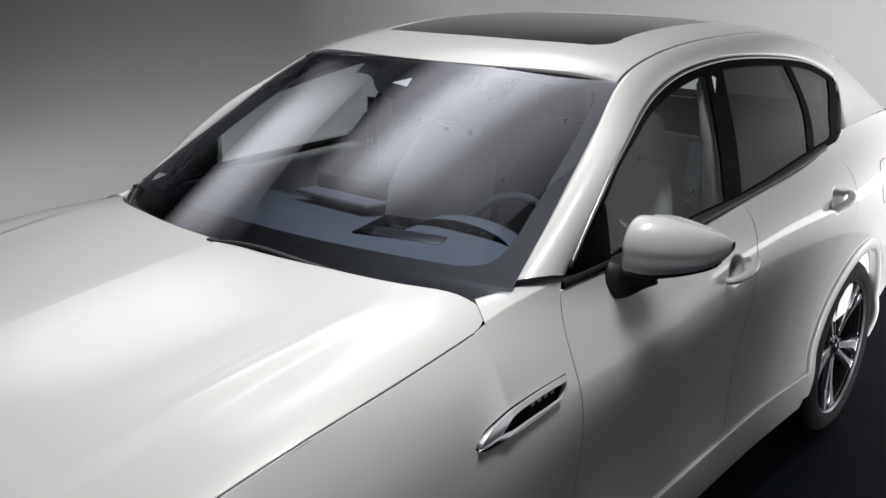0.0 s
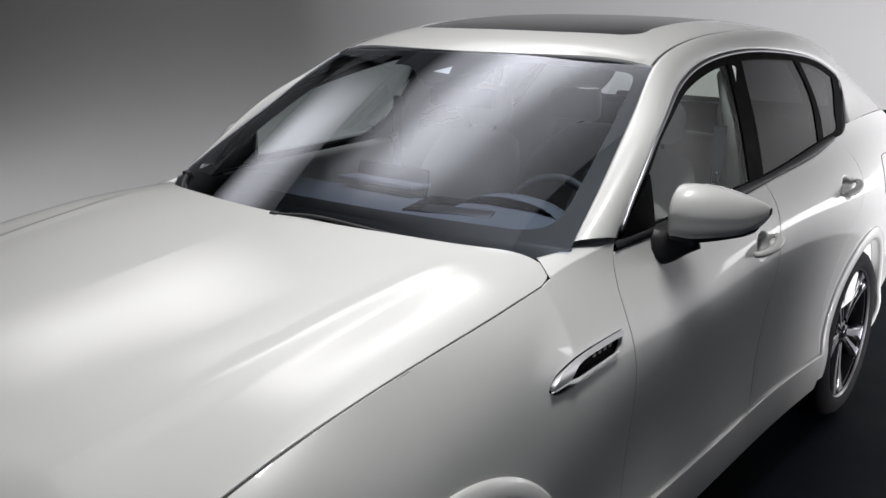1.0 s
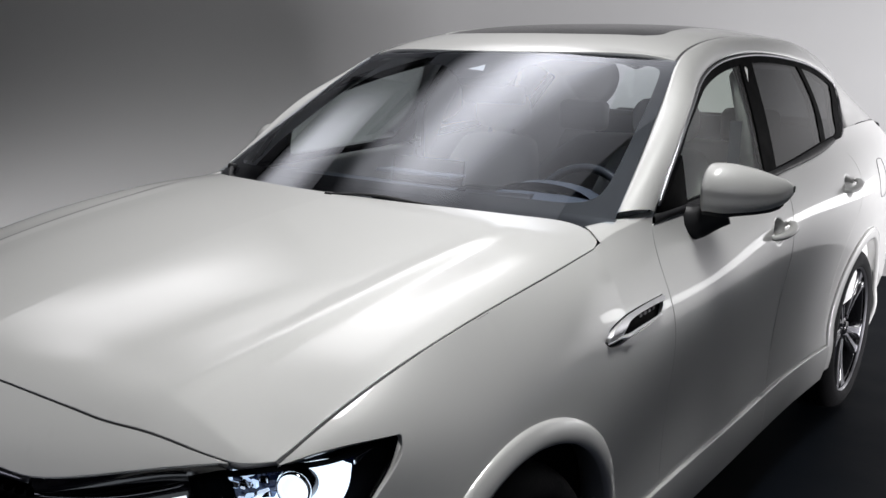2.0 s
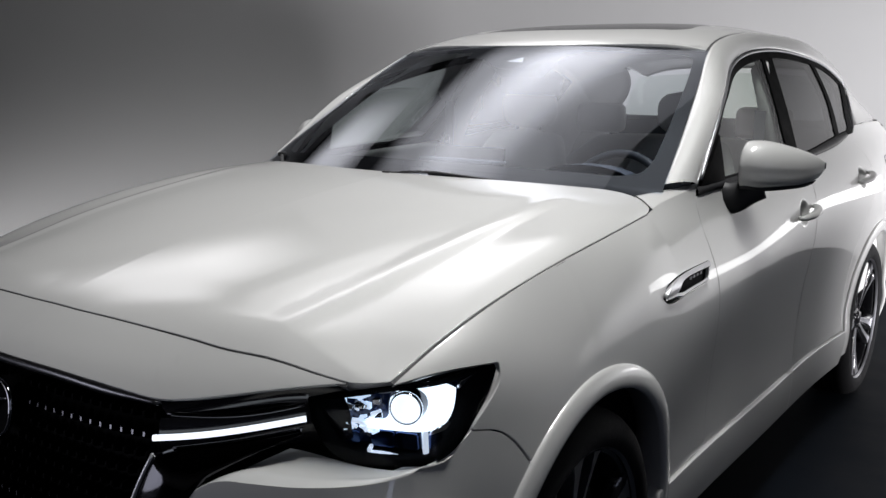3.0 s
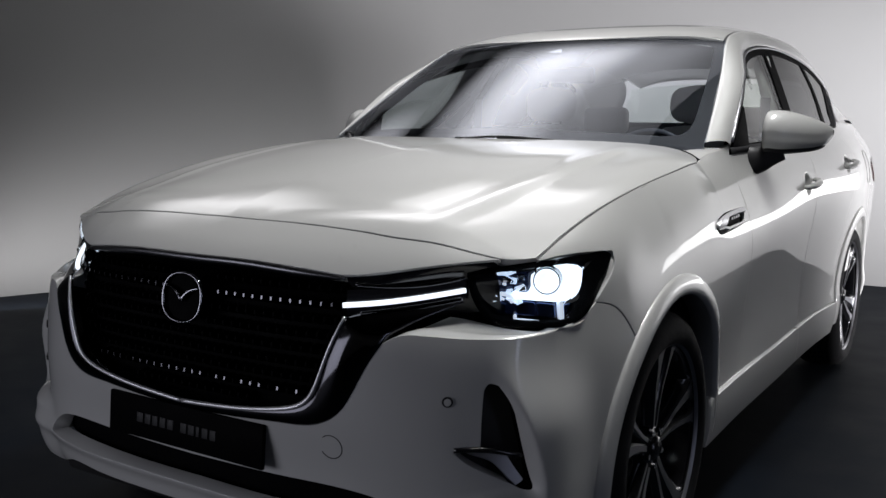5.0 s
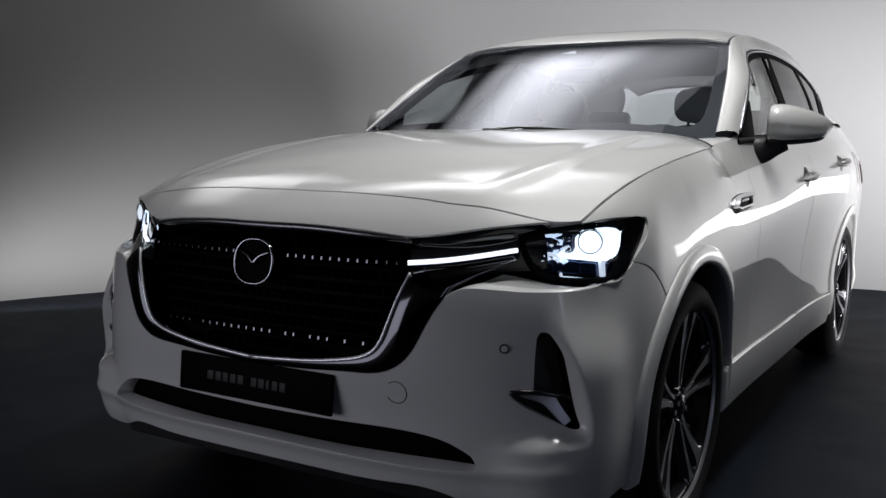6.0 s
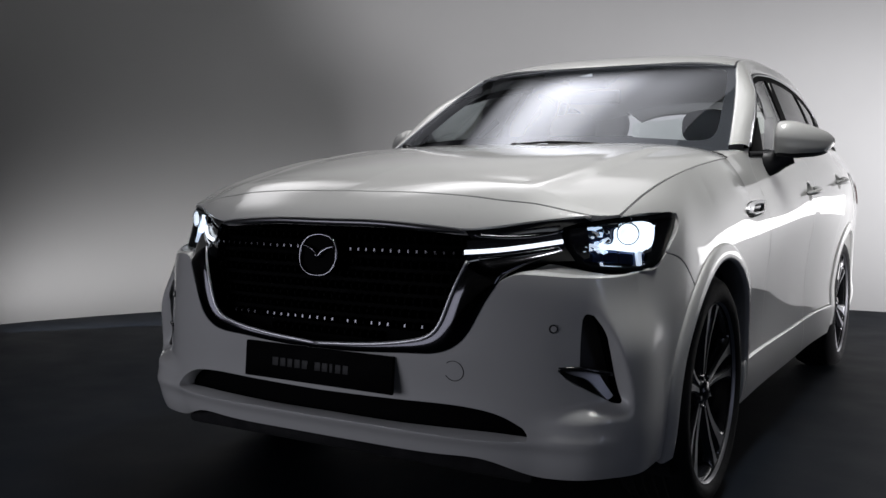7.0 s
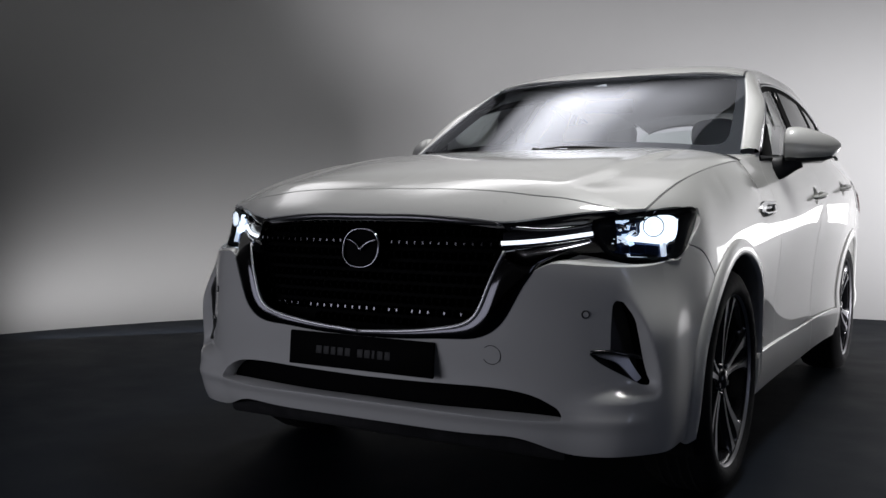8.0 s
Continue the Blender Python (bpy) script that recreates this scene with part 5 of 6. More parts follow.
def wing_badge(m):
    sheet = shifted(belt, 0.004)
    thing = tagged(new("wing_vent"), "bright metal wing vent with a black inlay")
    thing.parent = car
    top = curve([(0.386, 0.932), (0.405, 0.948), (0.445, 0.960), (0.505, 0.966), (0.61, 0.970), (0.738, 0.9715)], 24)
    blade = loop(top, curve([(0.738, 0.9715), (0.733, 0.962)], 2), curve([(0.733, 0.962), (0.665, 0.9625), (0.607, 0.962), (0.55, 0.9605), (0.505, 0.955), (0.478, 0.944), (0.464, 0.931)], 16), curve([(0.464, 0.931), (0.42, 0.931), (0.386, 0.932)], 6))
    panel("vent_blade", blade, lambda u, v: shifted(belt, 0.005)(u, v) + np.stack([0.007 * np.sin(np.clip((v - 0.928) / 0.045, 0, 1) * math.pi), 0 * u, 0 * u], -1), BRIGHT, thing, "bright satin metal blade", res=0.008, depth=0.014, mirror=m)
    rail = shifted(belt, 0.006)(*np.array(curve([(0.382, 0.9295), (0.42, 0.9285), (0.455, 0.9275), (0.470, 0.9245), (0.488, 0.9230), (0.534, 0.924), (0.59, 0.926), (0.649, 0.928), (0.695, 0.931)], 24)).T)
    tube("vent_rail", rail, 0.0042, BRIGHT, thing, "thin bright metal rail", sides=8, mirror=m, taper=np.concatenate([np.linspace(0.4, 0.8, 6), [1.2, 1.6, 1.6, 1.2], np.linspace(1, 0.8, 15)]))
    panel("vent_inlay", shrink(VENT_HOLE, -0.004), shifted(belt, -0.009), FIN_BLACK, thing, "black inlay", res=0.02, depth=0.01, mirror=m)
    for i in range(4):
        y = 0.605 + 0.026 * i
        p = belt(np.array([y]), np.array([0.946]))[0]
        k = -1 if m else 1
        part("vent_bar", box(0.003, 0.013, 0.008, Matrix.Translation((k * (p[0] - 0.008), y, 0.947 + 0.03 * (y - 0.64)))), SATIN_GREY, thing)


both_sides(wing_badge)


def handles(m):
    for y0, z0, y1, z1 in HANDLES:
        thing = tagged(new("door_handle"), "pearl white pull handle")
        thing.parent = car
        ys = np.linspace(y0, y1, 25)
        zs = z0 + (z1 - z0) * np.linspace(0, 1, 25)
        out = 0.004 + 0.034 * np.sin(np.linspace(0, 1, 25) * math.pi) ** 0.5
        p = belt(ys, zs)
        p[:, 0] += out
        tube("grip", p, 0.012, PAINT, thing, sides=10, flat=1.35, up=(1, 0, 0), mirror=m, taper=0.65 + 0.35 * np.sin(np.linspace(0, 1, 25) * math.pi) ** 0.4)
        tube("grip_chrome", p + np.array([0.009, 0, 0.004]), 0.0035, CHROME, thing, sides=6, mirror=m)
        # recess behind the grip
        yc, zc, ring_ = handle_recess(y0, z0, y1, z1)
        panel("recess", ring_, lambda u, v, yc=yc, zc=zc: belt(u, v) - np.stack([0.034 * ease(1.25 - 1.25 * np.sqrt(((u - yc) / 0.060) ** 2 + ((v - zc - 0.1 * (u - yc)) / 0.050) ** 2)), 0 * u, 0 * u], -1), PAINT, thing, res=0.008, depth=0.0, mirror=m)


both_sides(handles)


def mirror_unit(m):
    thing = tagged(new("door_mirror"), "white door mirror on a black foot")
    thing.parent = car
    xs = np.array((0.864, 0.870, 0.886, 0.925, 0.970, 1.010, 1.040, 1.060, 1.070))
    y0 = np.array((1.040, 1.005, 0.980, 0.990, 1.020, 1.062, 1.105, 1.150, 1.185))
    y1 = np.array((1.095, 1.112, 1.122, 1.140, 1.162, 1.182, 1.198, 1.208, 1.208))
    z0 = np.array((1.180, 1.162, 1.152, 1.149, 1.152, 1.158, 1.168, 1.188, 1.208))
    z1 = np.array((1.248, 1.272, 1.291, 1.292, 1.282, 1.268, 1.254, 1.240, 1.228))
    q = xs[0] + (xs[-1] - xs[0]) * (1 - np.cos(np.linspace(0, math.pi, 30))) / 2
    f = [spline(xs, a) for a in (y0, y1, z0, z1)]
    upper = []
    for x in q:
        a, b, c, d = (float(g(x)) for g in f)
        split = c + (d - c) * 0.46
        ring_ = []
        for t in np.arange(48) * 2 * math.pi / 48:
            ct, st = math.cos(t), math.sin(t)
            e = 1.95 if st > 0 else 4.5
            r = (abs(ct) ** e + abs(st) ** e) ** (-1 / e)
            tuck = 1.0 if st > -0.02 else 0.975
            ring_.append((x, (a + b) / 2 + (b - a) / 2 * r * ct * tuck, split + ((d - split) if st > 0 else (split - c)) * r * st))
        upper.append(ring_)
    cap = [r for r in upper]
    strip("mirror_cap", cap, PAINT, thing, closed=True, mirror=m)
    # black lower shell and foot
    shell = []
    for x in np.linspace(0.868, 1.046, 20):
        a, b, c, d = (float(g(x)) for g in f)
        shell.append([(x, a + 0.010, c + 0.030), (x, a + 0.014, c - 0.002), (x, (a + b) / 2, c - 0.008), (x, b - 0.010, c - 0.002), (x, b + 0.002, c + 0.030)])
    strip("mirror_base", shell, MATT_BLACK, thing, "black lower shell", mirror=m)
    tube("mirror_foot", curve([(0.815, 1.03, 1.115), (0.845, 1.035, 1.118), (0.880, 1.045, 1.135), (0.93, 1.06, 1.155)], 12), 0.03, MATT_BLACK, thing, "black mirror foot", sides=12, flat=1.6, up=(0, 0, 1), mirror=m, taper=np.linspace(1.15, 0.75, 13))
    gx = np.linspace(0.875, 1.062, 14)
    strip("mirror_glass", [[(x, float(f[1](x)) + 0.002, float(f[2](x)) + 0.012), (x, float(f[1](x)) + 0.002, float(f[3](x)) - 0.012)] for x in gx], CHROME, thing, mirror=m)
    strip("indicator_strip", [[(x, float(f[0](x)) + 0.003, 0.44 * float(f[3](x)) + 0.56 * float(f[2](x)) + h) for h in (0.002, -0.003)] for x in np.linspace(0.92, 1.03, 14)], SATIN, thing, "narrow indicator strip", mirror=m)
    k = -1 if m else 1
    # black sail in the window's corner
    panel("mirror_sail", loop(curve([(0.862, 1.166), (0.95, 1.163), (1.035, 1.168)], 8), curve([(1.035, 1.168), (1.035, 1.305)], 6), curve([(1.035, 1.305), (0.95, 1.235), (0.862, 1.166)], 10)), shifted(belt, 0.001), FIN_BLACK, thing, "black sail panel", res=0.03, depth=0.01, mirror=m)


both_sides(mirror_unit)


def lathe(profile, n=64):
    """A round body about the x axis out of (radius, x) pairs."""
    bm = bmesh.new()
    rings = [[bm.verts.new((x, r * math.cos(a), r * math.sin(a))) for a in np.arange(n) * 2 * math.pi / n] for r, x in profile]
    for p, q in zip(rings, rings[1:]):
        for i in range(n):
            bm.faces.new((p[i], p[(i + 1) % n], q[(i + 1) % n], q[i]))
    bmesh.ops.recalc_face_normals(bm, faces=bm.faces[:])
    return bm


def make_wheel():
    wheel = tagged(new("wheel"), "black and machined alloy wheel with a wide tyre")
    wheel.parent = car
    tyre = part("tyre", lathe([(0.277, -0.02), (0.287, -0.004), (0.307, 0.005), (0.33, 0.003), (0.352, -0.010), (0.364, -0.028), (0.370, -0.05), (0.372, -0.115), (0.370, -0.18), (0.352, -0.22), (0.31, -0.236), (0.27, -0.225)], 80), RUBBER, wheel)
    # grooves are near-black bands on the tread, their shade put into the colour
    for x in (-0.065, -0.098, -0.132, -0.165):
        part("groove_shade", lathe([(0.3728, x - 0.004), (0.3735, x), (0.3728, x + 0.004)], 64), SHADOW_BLACK, tyre)
    part("rim", lathe([(0.283, -0.008), (0.286, -0.016), (0.281, -0.022), (0.268, -0.026), (0.258, -0.05), (0.245, -0.20), (0.255, -0.22)], 72), WHEEL_BLACK, wheel)
    part("rim_edge", lathe([(0.277, -0.0155), (0.280, -0.010), (0.2835, -0.006), (0.286, -0.012)], 72), ALLOY, wheel, "machined rim edge")
    for i in range(5):
        for k in (-1, 1):
            a0 = 2 * math.pi * i / 5 + 0.236
            v = []
            # a slender spoke beside a paddle, both flaring into the rim
            for r, off, w, x in ((0.055, 0.13, 0.012, -0.040), (0.11, 0.14, 0.013, -0.038), (0.17, 0.15, 0.015, -0.034), (0.23, 0.16, 0.020, -0.026), (0.262, 0.165, 0.030, -0.022), (0.273, 0.17, 0.046, -0.020)):
                a, w = a0 + k * off * (1.5 if r < 0.1 else 1.0), w * (0.85 if k < 0 else 1.25 + 1.5 * max(r - 0.09, 0))
                c, s = math.cos(a), math.sin(a)
                v.append([(x - 0.032, r * c + w * s, r * s - w * c), (x, r * c + 0.75 * w * s, r * s - 0.75 * w * c), (x + 0.002, r * c - 0.75 * w * s, r * s + 0.75 * w * c), (x - 0.032, r * c - w * s, r * s + w * c)])
            strip("spoke", v, WHEEL_BLACK, wheel)
            face = [[(np.array(q[1]) * 0.82 + np.array(q[2]) * 0.18 + np.array((0.0012, 0, 0))), (np.array(q[1]) * 0.18 + np.array(q[2]) * 0.82 + np.array((0.0012, 0, 0)))] for q in v]
            strip("spoke_face", face, ALLOY, wheel, "machined spoke face")
    part("hub_cap", lathe([(0.001, -0.022), (0.024, -0.024), (0.030, -0.028), (0.034, -0.036), (0.06, -0.045), (0.066, -0.075)], 40), WHEEL_BLACK, wheel)
    for i in range(5):
        a = 2 * math.pi * i / 5 + 0.864
        bm = bmesh.new()
        bmesh.ops.create_cone(bm, cap_ends=True, segments=6, radius1=0.009, radius2=0.008, depth=0.02, matrix=Matrix.Translation((-0.04, 0.052 * math.cos(a), 0.052 * math.sin(a))) @ pose(0, 0, 0, 0, 90))
        part("wheel_bolt", bm, CHROME, wheel)
    part("brake_disc", lathe([(0.07, -0.105), (0.17, -0.105), (0.172, -0.118), (0.07, -0.118)], 48), ALLOY, wheel)
    part("brake_caliper", box(0.06, 0.09, 0.16, pose(-0.10, 0.135, 0.06, 25), 0.012), WHEEL_BLACK, wheel)
    wheel.matrix_basis = pose(0.915, 0, WHEEL_Z)
    return wheel


wheel = make_wheel()
copy_thing(wheel, pose(0.915, BASE, WHEEL_Z, 33))
copy_thing(wheel, pose(-0.915, 0, WHEEL_Z, 0, 0, 180))
copy_thing(wheel, pose(-0.915, BASE, WHEEL_Z, 20, 0, 180))


def under(m):
    # wheel housings
    for cy in (ARCH_Y, BASE + 0.03):
        rows = []
        for a in np.linspace(-25, 205, 30):
            r = 0.435
            rows.append([(x, cy + r * math.cos(radians(a)), max(WHEEL_Z + r * math.sin(radians(a)), 0.19)) for x in (0.885, 0.75, 0.60)])
        strip("wheel_housing", rows, SHADOW_BLACK, car, "black wheel housing", mirror=m)


both_sides(under)
part("floor_pan", box(1.66, 3.6, 0.06, pose(0, 1.75, 0.235), 0.02), SHADOW_BLACK, car, "black underbody")
part("front_tray", box(1.25, 0.9, 0.05, pose(0, -0.28, 0.245), 0.02), SHADOW_BLACK, car)
part("engine_bulkhead", box(1.30, 0.04, 0.72, pose(0, 0.50, 0.64), 0.01), SHADOW_BLACK, car)
part("front_bulkhead", box(1.10, 0.04, 0.50, pose(0, -0.42, 0.52), 0.01), SHADOW_BLACK, car)
for k in (-1, 1):
    part("inner_wing", box(0.02, 0.9, 0.62, pose(k * 0.59, 0.05, 0.56), 0.005), SHADOW_BLACK, car)
    part("inner_sill", box(0.06, 2.0, 0.75, pose(k * 0.80, 1.45, 0.60), 0.02), SHADOW_BLACK, car)
part("tail_closure", box(1.5, 0.04, 0.9, pose(0, 3.75, 0.8), 0.02), SHADOW_BLACK, car)
# ---- cowl, wipers ----
foot_u = np.linspace(-1, 1, 41)
foot = windscreen(foot_u, np.full(41, 0.0))
cowl_rows = []
for u, p in zip(foot_u, foot):
    x = 0.76 * u
    rear = np.array([x, float(np.interp(abs(x), (0, 0.2, 0.4, 0.6, 0.76), (0.445, 0.452, 0.478, 0.535, 0.60))), 0])
    rear[2] = float(hood(np.array(x), np.array(rear[1]))[2]) - 0.012
    b = rear + np.array([0, -0.05, -0.015])
    g = windscreen(np.array([u]), np.array([0.06]))[0] - np.array([0, 0, 0.006])
    cowl_rows.append([b, rear, (rear + g) / 2 - np.array([0, 0, 0.012]), g])
strip("cowl", cowl_rows, MATT_BLACK, car, "matt black cowl below the windscreen")


def cowl_corner(m):
    rows = []
    for k in np.linspace(0, 1, 9):
        a = np.array([0.70 + 0.06 * k, 0.585 + 0.13 * k, 1.140 + 0.018 * k])
        b = np.array([0.745 + 0.03 * k, 0.60 + 0.17 * k, 1.136 + 0.024 * k])
        rows.append([a + np.array([-0.02, 0.02, -0.02]), a, (a + b) / 2 + np.array([0, 0, 0.004]), b, b + np.array([0.004, 0, -0.02])])
    strip("cowl_corner", rows, MATT_BLACK, car, "black plastic cowl corner", mirror=m)


both_sides(cowl_corner)


def wiper(points, name):
    thing = tagged(new(name), "black windscreen wiper")
    thing.parent = car
    path = windscreen(*np.array(curve(points, 20)).T) + np.array([0, -0.006, 0.010])
    tube("wiper_arm", path, 0.007, MATT_BLACK, thing, sides=6, flat=0.6)
    tube("wiper_blade", path[6:] + np.array([0, 0.012, -0.004]), 0.005, MATT_BLACK, thing, sides=5)
    b = box(0.03, 0.02, 0.016, Matrix.Translation(tuple(path[0])), 0.005)
    part("wiper_pivot", b, MATT_BLACK, thing)


wiper([(-0.84, 0.055), (-0.76, 0.012), (-0.5, -0.045)], "wiper")
wiper([(-0.02, -0.012), (0.12, 0.008), (0.3, 0.006), (0.55, -0.010)], "wiper")

# ---- cabin ----
dash_rows = []
for x in np.linspace(-0.74, 0.74, 36):
    hump = 0.020 * math.exp(-((x - 0.37) / 0.20) ** 4)
    yb = 0.62 + 0.10 * (abs(x) / 0.74) ** 2
    dash_rows.append([(x, yb, 1.120), (x, yb + 0.06, 1.138), (x, yb + 0.20, 1.142 + 0.3 * hump), (x, 0.98, 1.140 + hump), (x, 1.05, 1.130 + hump), (x, 1.075, 1.105 + hump), (x, 1.07, 1.05), (x, 1.03, 0.96), (x, 1.0, 0.80), (x, 0.9, 0.55)])
strip("dashboard", dash_rows, DASH, car, "dark soft dashboard")
# display well in the top of the dash, in front of the driver
well = part("head_up_well", box(0.32, 0.19, 0.012, pose(0.245, 0.945, 1.1465, 2, 0, 12), 0.005), GLOSS_BLACK, car, "black head-up display well")
part("head_up_glass", box(0.22, 0.045, 0.004, pose(0.275, 0.875, 1.156, 14, 0, 12), 0.001), SATIN_GREY, well, "pale strip in the display well")
screen = part("centre_screen", box(0.30, 0.02, 0.11, pose(-0.14, 1.06, 1.165, -12), 0.006), GLOSS_BLACK, car, "black centre screen")
part("screen_hood", box(0.32, 0.10, 0.012, pose(-0.14, 1.02, 1.172, -3), 0.004), DASH, screen)
binnacle = []
for a in np.linspace(0, math.pi, 14):
    binnacle.append([(0.37 + 0.17 * math.cos(a), 0.99, 1.14 + 0.05 * math.sin(a)), (0.37 + 0.175 * math.cos(a), 1.06, 1.135 + 0.055 * math.sin(a)), (0.37 + 0.165 * math.cos(a), 1.065, 1.13 + 0.045 * math.sin(a)), (0.37 + 0.155 * math.cos(a), 1.03, 1.13 + 0.03 * math.sin(a))])
strip("instrument_hood", binnacle, DASH, car, "dark instrument hood")


def steering():
    thing = tagged(new("steering_wheel"), "dark leather steering wheel")
    thing.parent = car
    c, tilt = Vector((0.38, 1.19, 1.045)), pose(0, 0, 0, 90 - 24)
    rows = []
    for a in np.arange(48) * 2 * math.pi / 48:
        o = Vector((math.cos(a), math.sin(a), 0))
        rows.append([tuple(c + tilt @ (o * 0.182 + o * 0.015 * math.cos(b) + Vector((0, 0, 0.015 * math.sin(b))))) for b in np.arange(10) * math.pi / 5])
    strip("rim_grip", rows, STEER, thing, closed=True, wrap=True)
    part("wheel_boss", box(0.15, 0.12, 0.05, Matrix.Translation(c) @ tilt, 0.02), STEER, thing)
    for a in (0, 180, 270):
        part("wheel_spoke", box(0.13, 0.03, 0.015, Matrix.Translation(c) @ tilt @ pose(0, 0, 0, 0, 0, a) @ pose(0.11, 0, 0), 0.005), GLOSS_BLACK, thing)


steering()


def seat(name, x0, y0, w, label, back_top=1.20, rest=True):
    thing = tagged(new(name), label)
    thing.parent = car
    # backrest: bolstered sections from the hips up
    rows = []
    for k in np.linspace(0, 1, 22):
        z = 0.62 + (back_top - 0.62) * k
        y = y0 + 0.24 * k ** 1.1
        half = w / 2 * (1 - 0.28 * max(0, (k - 0.55) / 0.45) ** 2) * (0.90 + 0.10 * math.sin(min(k * 2.2, 1) * math.pi / 2))
        row = []
        for a in np.arange(28) * 2 * math.pi / 28:
            r = (abs(math.cos(a)) ** 3.2 + abs(math.sin(a)) ** 3.2) ** (-1 / 3.2)
            px, py = half * r * math.cos(a), 0.065 * r * math.sin(a)
            dish = 0.035 * math.exp(-(px / (0.55 * half)) ** 4) * (1 - k ** 3) if py < 0 else 0
            row.append((x0 + px, y + py + dish - 0.03 * math.exp(-((abs(px) - half * 0.85) / 0.06) ** 2) * (py < 0) * (1 - k), z))
        rows.append(row)
    last = np.array(rows[-1])
    for q, dz in ((0.93, 0.018), (0.75, 0.032), (0.3, 0.040), (0.02, 0.041)):
        rows.append([tuple(last.mean(0) + (p - last.mean(0)) * np.array((q, q, 1)) + np.array((0, 0.006, dz))) for p in last])
    strip("backrest", rows, LEATHER, thing, closed=True)
    # seat cushion
    b = box(w, 0.52, 0.16, pose(x0, y0 - 0.24, 0.60, -6), 0.05, 4)
    part("seat_cushion", b, LEATHER, thing)
    if rest:
        rows = []
        for k in np.linspace(-1, 1, 15):
            h = math.sqrt(max(1 - abs(k) ** 3, 0.0005))
            rows.append([(x0 + 0.135 * (0.55 + 0.45 * h) * math.copysign(abs(math.cos(a)) ** 0.7, math.cos(a)) * h ** 0.3, y0 + 0.275 + 0.05 * h * math.sin(a), back_top + 0.135 + 0.088 * k) for a in np.arange(22) * 2 * math.pi / 22])
        strip("headrest", rows, LEATHER, thing, closed=True)
        for k in (-1, 1):
            tube("headrest_post", [(x0 + k * 0.06, y0 + 0.25, back_top - 0.02), (x0 + k * 0.06, y0 + 0.27, back_top + 0.07)], 0.007, SATIN_GREY, thing)
    return thing


seat("front_seat", 0.37, 1.62, 0.50, "pale leather front seat")
seat("front_seat", -0.37, 1.62, 0.50, "pale leather front seat")
seat("rear_seat", 0.0, 2.45, 1.25, "pale leather rear bench", 1.16, False)
for x in (-0.42, 0.42):
    part("rear_headrest", box(0.26, 0.09, 0.15, pose(x, 2.72, 1.27), 0.035, 3), LEATHER, car, "pale rear headrest")
# seat belt on each front pillar
for k in (-1, 1):
    rows = [[(k * 0.70 + 0.02, 1.74, 1.36), (k * 0.70 - 0.02, 1.73, 1.36)], [(k * 0.70 + 0.02, 1.74, 1.0), (k * 0.70 - 0.02, 1.73, 1.0)], [(k * 0.70 + 0.02, 1.74, 0.7), (k * 0.70 - 0.02, 1.73, 0.7)]]
    strip("seat_belt", rows, DASH, car, "dark seat belt on the pillar")
    part("belt_anchor", box(0.025, 0.015, 0.045, pose(k * 0.70, 1.725, 1.19), 0.005), CHROME, car)


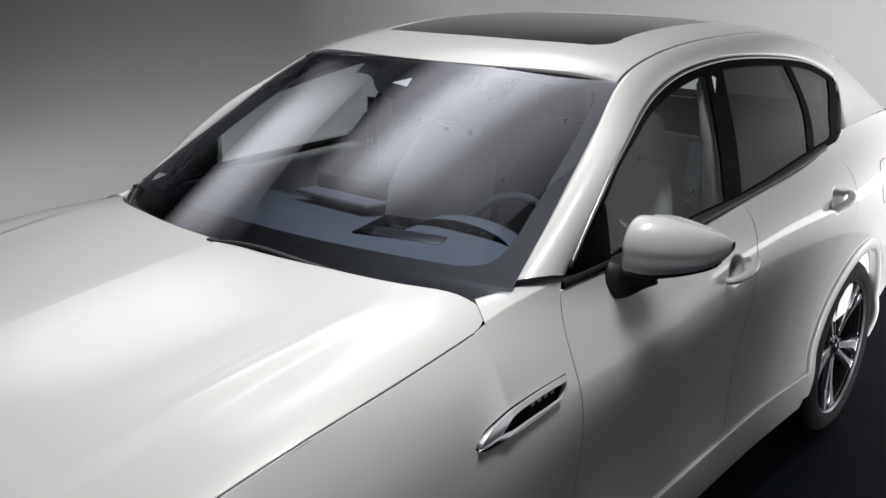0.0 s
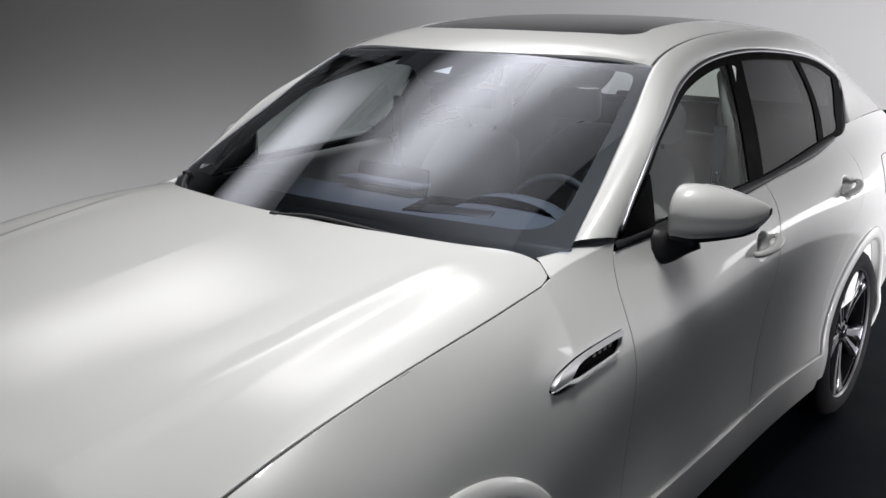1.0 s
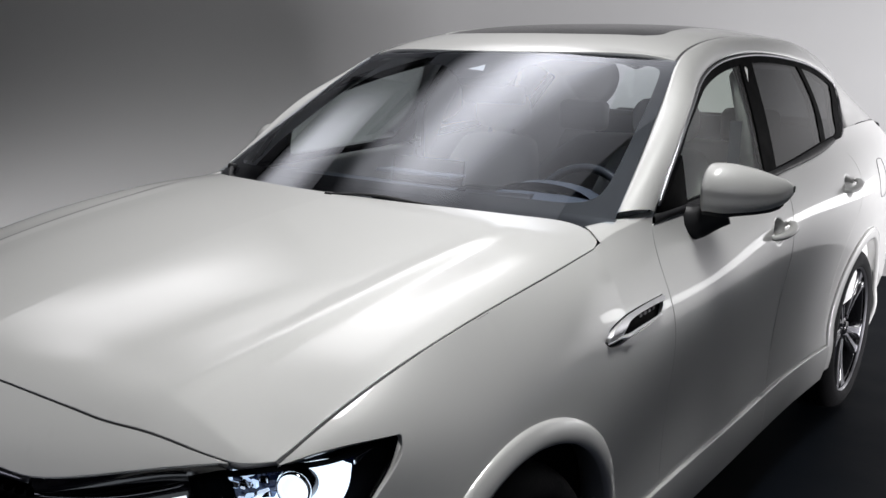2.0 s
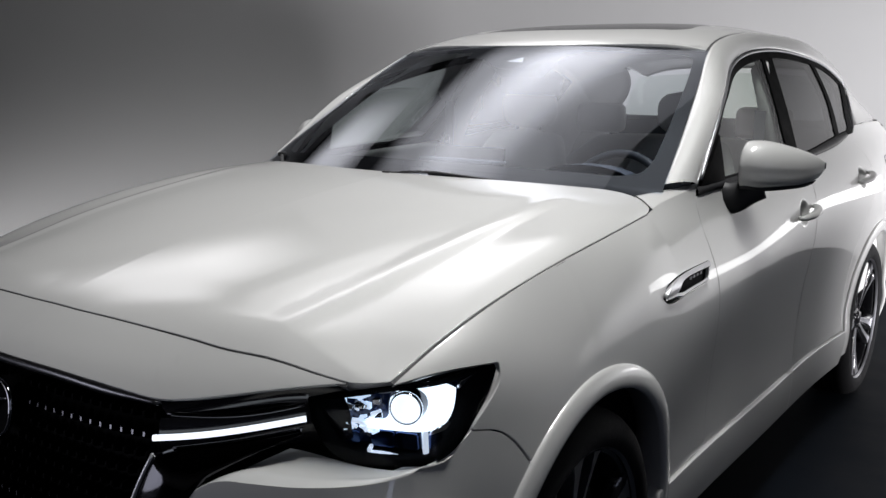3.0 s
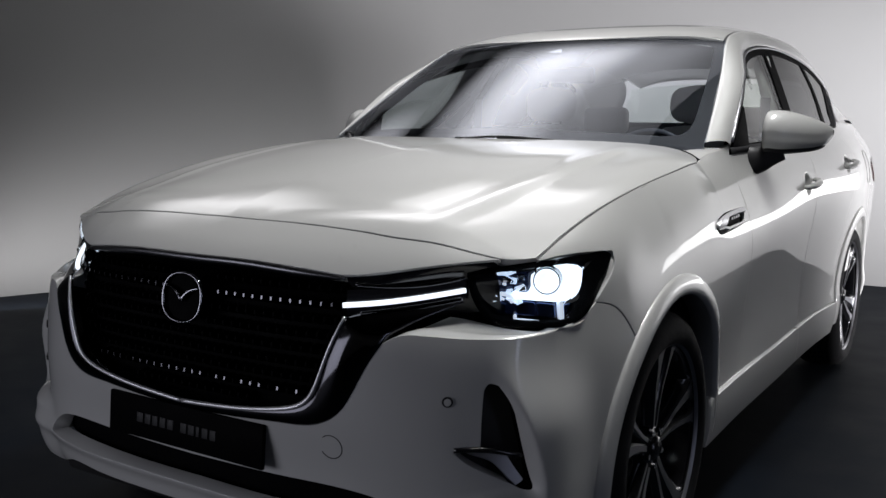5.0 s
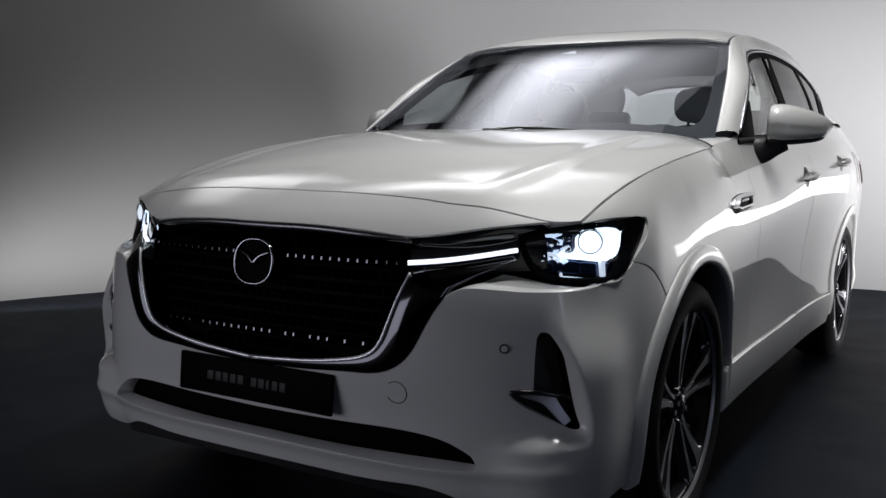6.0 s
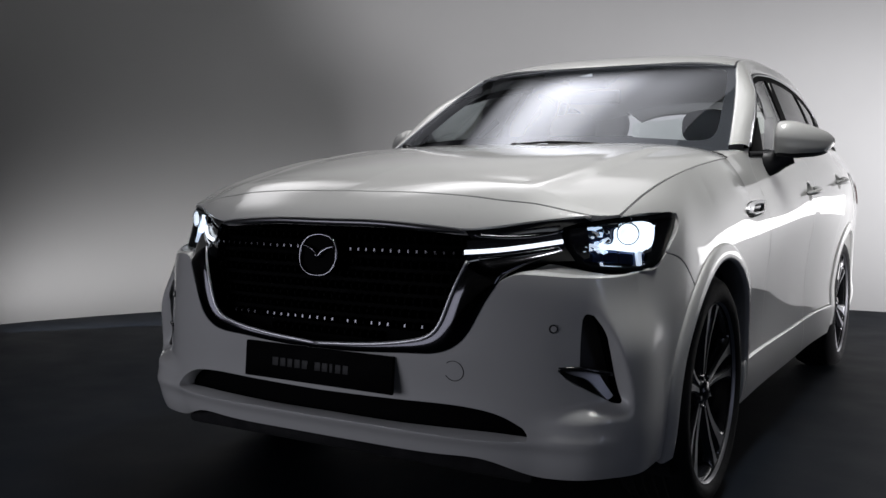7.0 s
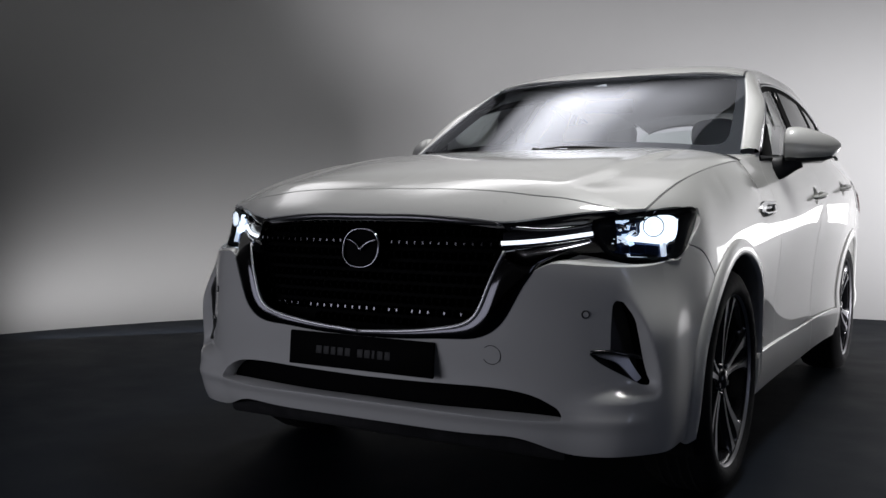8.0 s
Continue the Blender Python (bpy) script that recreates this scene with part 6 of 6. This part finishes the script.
def lining(m):
    # pale pillar and door linings inside
    rows = []
    for t in np.linspace(0, 1, 50):
        ay, az = A_EDGE(t)
        a = belt(np.array([ay]), np.array([az]))[0] - np.array([0.022, -0.004, 0.012])
        by = float(np.interp(t, A_T, (0.712, 0.80, 0.89, 1.00, 1.12, 1.29, 1.50, 1.76, 2.08, 2.42, 2.75, 3.02, 3.20)))
        b = np.array([float(RAIL_X(by)) - 0.012, by, float(RAIL_Z(by)) - 0.028])
        rows.append([a, (a + b) / 2 + np.array([-0.03, 0.0, -0.012]), b + np.array([-0.02, 0.01, -0.012])])
    strip("pillar_lining", rows, CLOTH, car, "pale pillar lining", mirror=m)
    for y0, y1 in ((0.86, 1.78), (1.80, 2.6)):
        ys = np.linspace(y0, y1, 14)
        rows = [[(float(side_x(y, 1.16)) - 0.045, y, float(low(y)) - 0.02), (float(side_x(y, 1.16)) - 0.085, y, float(low(y)) - 0.035), (float(side_x(y, 1.0)) - 0.12, y, 1.0), (float(side_x(y, 0.8)) - 0.10, y, 0.8), (float(side_x(y, 0.6)) - 0.12, y, 0.5)] for y in ys]
        strip("door_lining", rows, LEATHER if y0 > 0.8 else DASH, car, "pale door lining", mirror=m)
    tube("pillar_cover", [(0.745, 1.80, 1.14), (0.69, 1.86, 1.36), (0.625, 1.93, 1.52)], 0.03, CLOTH, car, "pale centre pillar cover", sides=10, flat=1.6, mirror=m)


both_sides(lining)
rows = []
for y in np.linspace(1.34, 3.2, 24):
    rows.append([(float(RAIL_X(y)) * k * 0.97, y, float(roof(np.array(float(RAIL_X(y)) * k * 0.97), np.array(y))[2]) - 0.035) for k in np.linspace(-1, 1, 17)])
strip("headliner", rows, CLOTH, car, "pale headliner")
part("cabin_floor", box(1.5, 2.9, 0.05, pose(0, 2.0, 0.40), 0.01), DASH, car, "dark cabin floor")
part("rear_panel", box(1.3, 0.05, 0.85, pose(0, 3.25, 0.85, -12), 0.02), DASH, car)
rows = [[(x, 3.30 + 0.22 * k - 0.05 * (x / 0.56) ** 2, 1.26 + 0.25 * k - 0.03 * (x / 0.56) ** 2) for k in np.linspace(0, 1, 6)] for x in np.linspace(-0.56, 0.56, 15)]
strip("rear_window", rows, SIDE_GLASS, car, "tinted rear window")
# inner mirror and sensor cover
c = windscreen(np.array([0.0]), np.array([0.90]))[0]
cover = part("sensor_cover", box(0.20, 0.16, 0.05, Matrix.Translation((0, c[1] + 0.03, c[2] - 0.035)) @ pose(0, 0, 0, 26), 0.02, 3), DASH, car, "dark sensor cover behind the windscreen")
mir = part("inner_mirror", box(0.24, 0.03, 0.065, Matrix.Translation((0, c[1] + 0.05, c[2] - 0.115)) @ pose(0, 0, 0, -8, 0, 8), 0.012, 3), DASH, car, "frameless inner mirror")
part("mirror_face", box(0.225, 0.002, 0.055, Matrix.Translation((0, c[1] + 0.067, c[2] - 0.117)) @ pose(0, 0, 0, -8, 0, 8)), CHROME, mir)
